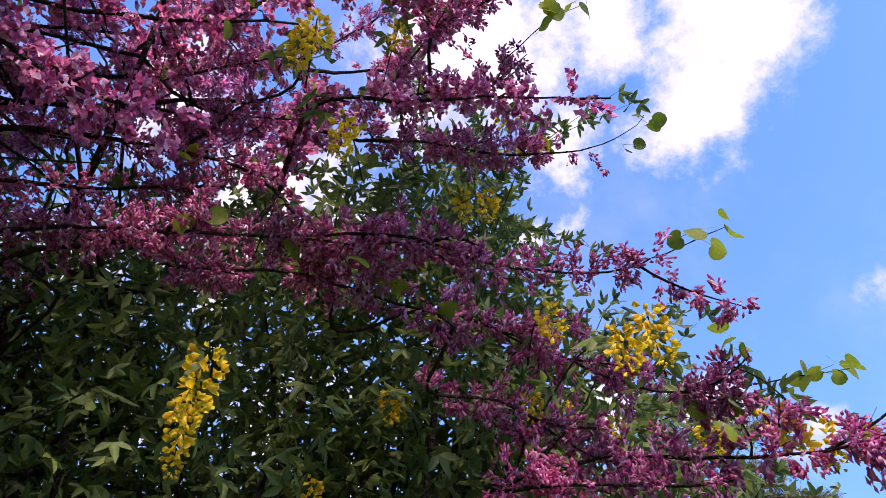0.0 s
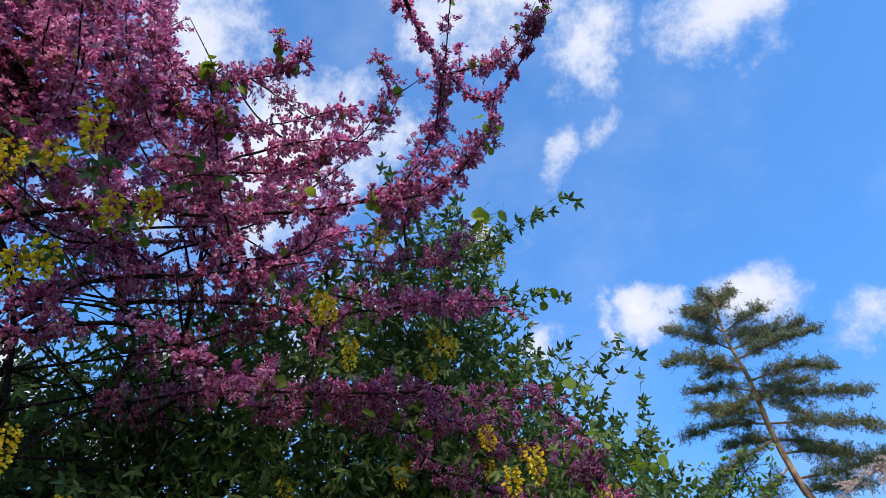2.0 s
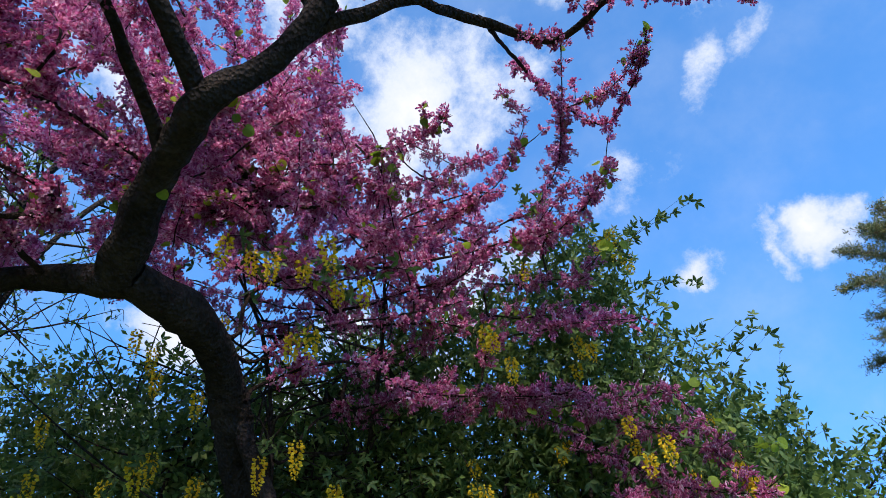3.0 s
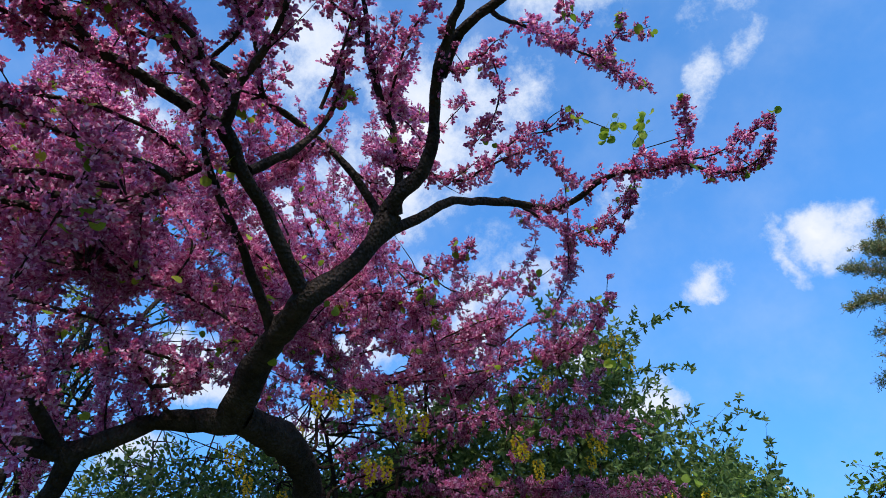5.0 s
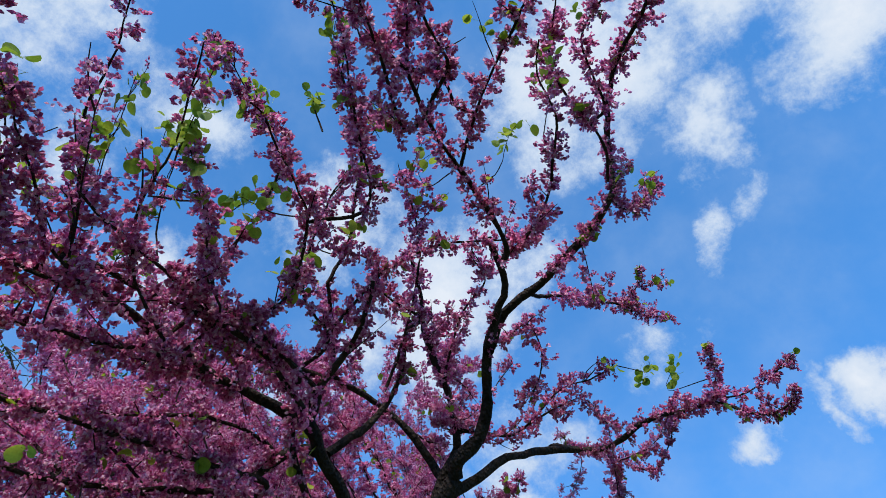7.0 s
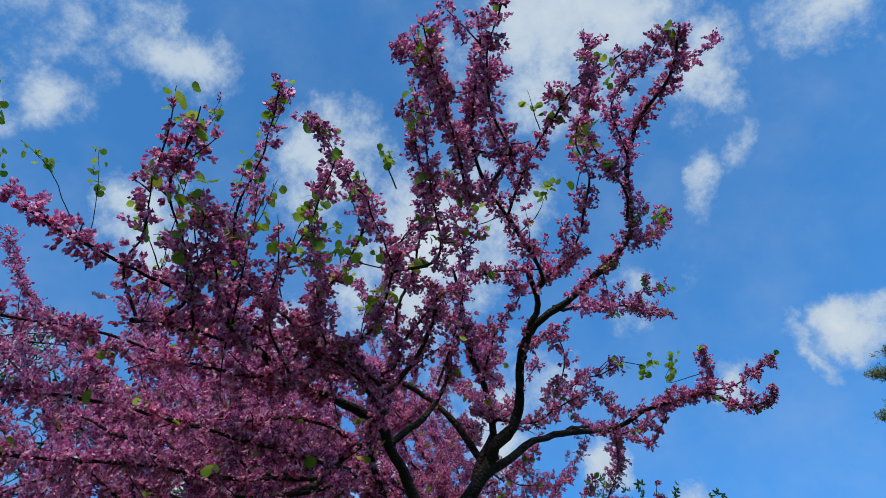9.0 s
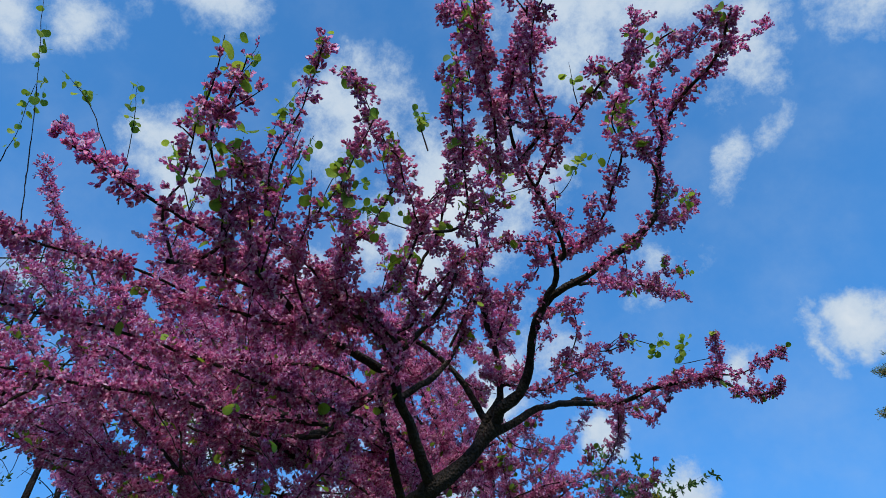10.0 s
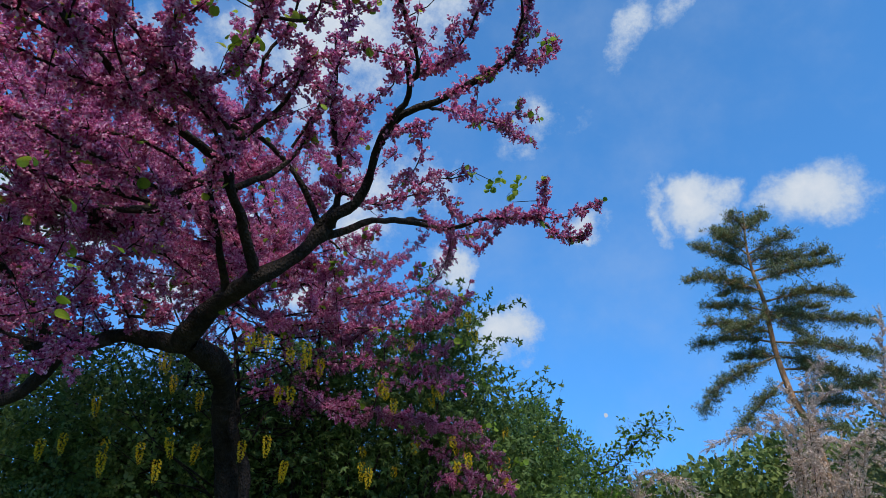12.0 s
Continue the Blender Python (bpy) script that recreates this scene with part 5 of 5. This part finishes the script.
tamarisk(13.6, 9.0, [[(16.9, 10.9), (18.2, 14.2)], [(16.3, 10.1), (16.8, 13.1)], [(16.1, 9.3), (18.3, 12.0)], [(16.8, 9.2), (19.3, 10.0)], [(14.9, 9.4), (11.2, 9.3), (8.7, 8.3)], [(14.6, 8.1), (12.9, 9.5), (10.7, 9.1)], [(14.5, 7.7), (13.9, 10.3)], [(15.3, 7.6), (15.2, 12.4)]], 1)
tamarisk(17.0, 8.4, [[(18.0, 6.2), (17.8, 8.3), (16.1, 7.6)], [(18.0, 6.2), (19.7, 8.5), (20.8, 7.6)], [(17.1, 5.5), (15.6, 7.2), (14.1, 5.7)], [(18.4, 5.0), (19.9, 6.9), (21.1, 6.0)], [(17.4, 5.5), (18.7, 7.8)], [(16.6, 5.1), (16.4, 6.7)], [(18.8, 5.4), (20.2, 8.5)]], 2)
tamarisk(19.9, 9.4, [[(21.9, 11.1), (23.1, 16.8)], [(21.5, 8.7), (23.6, 13.3)], [(21.3, 8.7), (20.4, 11.3)], [(21.4, 8.3), (21.6, 11.6)]], 3)
tamarisk(2.0, 9.2, [[(2.5, 5.3), (4.1, 6.6), (6.3, 5.1)], [(2.0, 4.9), (1.5, 6.3), (0.2, 5.1)], [(2.5, 4.8), (2.7, 6.5)], [(2.9, 4.8), (5.4, 6.1), (7.3, 4.7)]], 4)

# ---- the dark evergreen behind the tamarisks ----
YEW = np.array(bearing(22.5, 0, 14.0)) * (1, 1, 0)
yew = thing("evergreen_shrub", YEW, "dark green evergreen shrub behind feathery tamarisks", "shrub")
YEW_BLOBS = [(tuple(np.array(bearing(a, 0, 14.0)) * (1, 1, 0) + (0, 0, h * .5)), (1.1, 1.0, h * .55)) for a, h in ((21.5, 3.5), (24.0, 4.6), (27.0, 5.0))]
v, f = leaf_mass(YEW_BLOBS, 32000, .095, SMALL_V * (1, 1.2, 1), SMALL_F, .7, .1, 1.6)
part("foliage", mesh_from("foliage", v - YEW, f, NEEDLE), yew, "", "stuff")
v, f = joined(tree_frame(YEW + (0, 0, -.05), [np.array(q) for q, _ in YEW_BLOBS], .05))
part("trunk", mesh_from("trunk", v - YEW, f, BARK), yew)

# ---- the pine ----
FAR_OFF = 35.0
PINE_FOOT = np.array(bearing(16.9, 0, FAR_OFF)) * (1, 1, 0)
pine = thing("pine_tree", PINE_FOOT, "tall old pine with bare orange-brown trunk and layered dark crown", "tree")


def sight(az, el, d=FAR_OFF):
    return np.array(bearing(az, el, d / math.cos(radians(el))) + EYE)


trunk = spline([PINE_FOOT, sight(16.4, 8.6), sight(15.7, 11.2), sight(15.3, 14), sight(15.2, 16.2), sight(15.3, 19.5), sight(15.0, 22.1), sight(15.0, 24.3), sight(15.4, 27)], .5)
v, f = tube(trunk, .27, .04, 10, .04)
part("trunk", mesh_from("trunk", v - PINE_FOOT, f, PINE_BARK), pine)
# elevation where a limb leaves the trunk, then azimuth and elevation of its middle and tip
PINE_LIMBS = [
    (14.6, 11.2, 13.7, 8.9, 11.4), (13.3, 12.8, 11.2, 11.5, 9.4), (16.2, 12.5, 16.9, 9.3, 16.7), (16.8, 12.7, 18.0, 10.3, 18.3), (18.9, 13.1, 19.6, 10.7, 19.8),
    (20.6, 12.5, 22.0, 9.7, 22.3), (22.1, 13.0, 23.9, 10.9, 25.0), (23.2, 13.8, 24.9, 12.6, 26.1), (25.6, 14.8, 26.5, 14.1, 27.0), (25.6, 16.1, 26.2, 16.9, 26.5),
    (23.5, 17.0, 24.2, 18.5, 24.4), (21.8, 18.4, 22.5, 20.9, 22.5), (21.3, 18.4, 21.7, 20.8, 21.6), (19.8, 18.9, 19.7, 21.3, 18.9), (18.3, 18.8, 17.6, 22.3, 16.6),
    (16.0, 18.9, 15.4, 22.2, 14.1), (13.8, 18.6, 13.4, 21.8, 11.4), (12.2, 19.2, 12.0, 21.5, 12.4), (11.4, 17.8, 11.2, 19.7, 10.7), (10.1, 17.2, 9.7, 18.4, 8.9),
    (15.2, 13.5, 15.4, 12.2, 15.3), (18.3, 16.8, 17.3, 18.0, 16.3), (18.7, 14.1, 18.0, 12.1, 17.5), (22.5, 16.5, 23.2, 18.2, 22.8), (20.2, 13.8, 21.0, 12.3, 20.8),
    (17.5, 17.0, 18.6, 19.2, 18.4), (24.4, 13.9, 25.6, 13.2, 25.4), (14.8, 17.2, 14.4, 19.0, 13.0),
]
tr_el = np.degrees(np.arctan2(trunk[:, 2] - 1.65, FAR_OFF))
for k, (e0, az1, el1, az, el) in enumerate(PINE_LIMBS):
    off = (0, -1.1, 1.5, -.4, .9, -1.8, 2.2)[k % 7]
    a = trunk[int(np.argmin(abs(tr_el - e0)))]
    b = sight(az, el, FAR_OFF + off)
    limb = spline([a, sight(az1, el1, FAR_OFF + off * .6), b], .22)
    v, f = tube(limb, .055, .015, 6, .06)
    ob = part("limb", mesh_from("limb", v - PINE_FOOT, f, PINE_BARK), pine)
    pts, along, twg = [], [], []
    n = len(limb)
    run = b - a
    run /= np.linalg.norm(run)
    for i in range(int(n * .2), n):
        for _ in range(11):
            g = rng.normal(0, 1, 3) * (.8, .8, .38) + run * .4 + (0, 0, .06)
            g /= np.linalg.norm(g)
            ln = rng.uniform(.25, .95) * (1.1 - .4 * i / n)
            q = limb[i] + g * ln
            tw = np.array([limb[i], limb[i] * .5 + q * .5 + (0, 0, -.06), q])
            twg.append(tube(tw, .013, .006, 3, 0))
            k = int(3 + ln * 7)
            s = rng.uniform(.35, 1.05, k)[:, None]
            pts.append(limb[i] * (1 - s) + q * s + rng.normal(0, .055, (k, 3)) * (1, 1, .5))
            along.append(np.repeat([g], k, 0))
    v, f = joined(twg)
    part("twig", mesh_from("twig", v - PINE_FOOT, f, PINE_BARK), ob, "", "stuff")
    per = 5
    pts, along = np.vstack(pts), np.vstack(along)
    keep = np.array([noise.noise(Vector(q) * 2.3) for q in pts]) > -.3
    pts, along = np.repeat(pts[keep], per, 0), np.repeat(along[keep], per, 0)
    ax = along * .4 + rng.normal(0, .8, pts.shape) + (0, 0, .5)
    v, f = scatter(SMALL_V * (1, .5, .8), SMALL_F, pts + rng.normal(0, .06, pts.shape), ax, .16 * rng.uniform(.6, 1.2, len(pts)))
    part("needles", mesh_from("needles", v - PINE_FOOT, f, NEEDLE), ob, "", "stuff")

# ---- far woods, ground, moon ----
woods = thing("far_woods", (6, 55, 0), "far rounded hillside woods in fresh spring green", "woods", kind="stuff")
WOOD_BLOBS = []
for k in range(26):
    az = 0 + k * 1.25 + rng.normal(0, .4)
    d = rng.uniform(48, 60)
    top = d * math.tan(radians(np.interp(az, [0, 4, 7, 10, 13, 22], [5.5, 6.2, 7.4, 7.6, 8.6, 8.8]) + rng.normal(0, .3))) + 1.65
    wide = rng.uniform(1.3, 2.3)
    WOOD_BLOBS.append((tuple(np.array(bearing(az, 0, d)) * (1, 1, 0) + (0, 0, top - wide)), (wide, wide, wide)))
    WOOD_BLOBS.append((tuple(np.array(bearing(az, 0, d + 2)) * (1, 1, 0) + (0, 0, top * .4)), (2.4, 2.4, top * .4)))
for k in range(3):
    v, f = leaf_mass(WOOD_BLOBS, (34000, 24000, 20000)[k], (.17, .26, .60)[k], SMALL_V * (1, 1.5, 1), SMALL_F, (.92, .8, .6)[k], .1, 1.9, .4)
    part("foliage", mesh_from("foliage", v - np.array((6, 55, 0)), f, FAR_LEAF), woods, "", "stuff")

n = 90
gx, gy = np.meshgrid(np.linspace(-1, 1, n) ** 3 * 2500, np.linspace(-1, 1, n) ** 3 * 2500)
gz = np.array([noise.noise(Vector((x * .05, y * .05, 0))) for x, y in zip(gx.ravel(), gy.ravel())]) * .25 * np.clip(np.hypot(gx, gy).ravel() / 12, 0, 1)
idx = np.arange(n * n).reshape(n, n)
gf = np.stack([idx[:-1, :-1], idx[:-1, 1:], idx[1:, 1:], idx[1:, :-1]], -1).reshape(-1, 4)
ground = new("ground", mesh_from("ground", np.stack([gx.ravel(), gy.ravel(), gz - .02], 1), gf, SOIL))
tagged(ground, "grassy ground under and around the trees", "ground", kind="structure")

# glow stands in for sunlight on the moon; its phase is cut into the disc
mt, nt = material("moonlight")
em = link(nt, "ShaderNodeEmission", [(0.8, 0.88, 1.0, 1), 0.36])
link(nt, "ShaderNodeOutputMaterial", [em.outputs[0]])
a = np.linspace(0, 2 * np.pi, 24, endpoint=False)
disc = np.stack([np.where(np.cos(a) > 0, np.cos(a), np.cos(a) * .55) * 5.2, np.zeros(24), np.sin(a) * 5.2], 1)
moon = new("moon", mesh_from("moon", np.vstack([[(0, -2.0, 0)], disc]), np.array([(0, 1 + k, 1 + (k + 1) % 24) for k in range(24)]), mt))
moon.location = Vector(bearing(0.6, 11.5, 1500)) + EYE
tagged(moon, "pale waxing moon in the blue daytime sky", "moon")
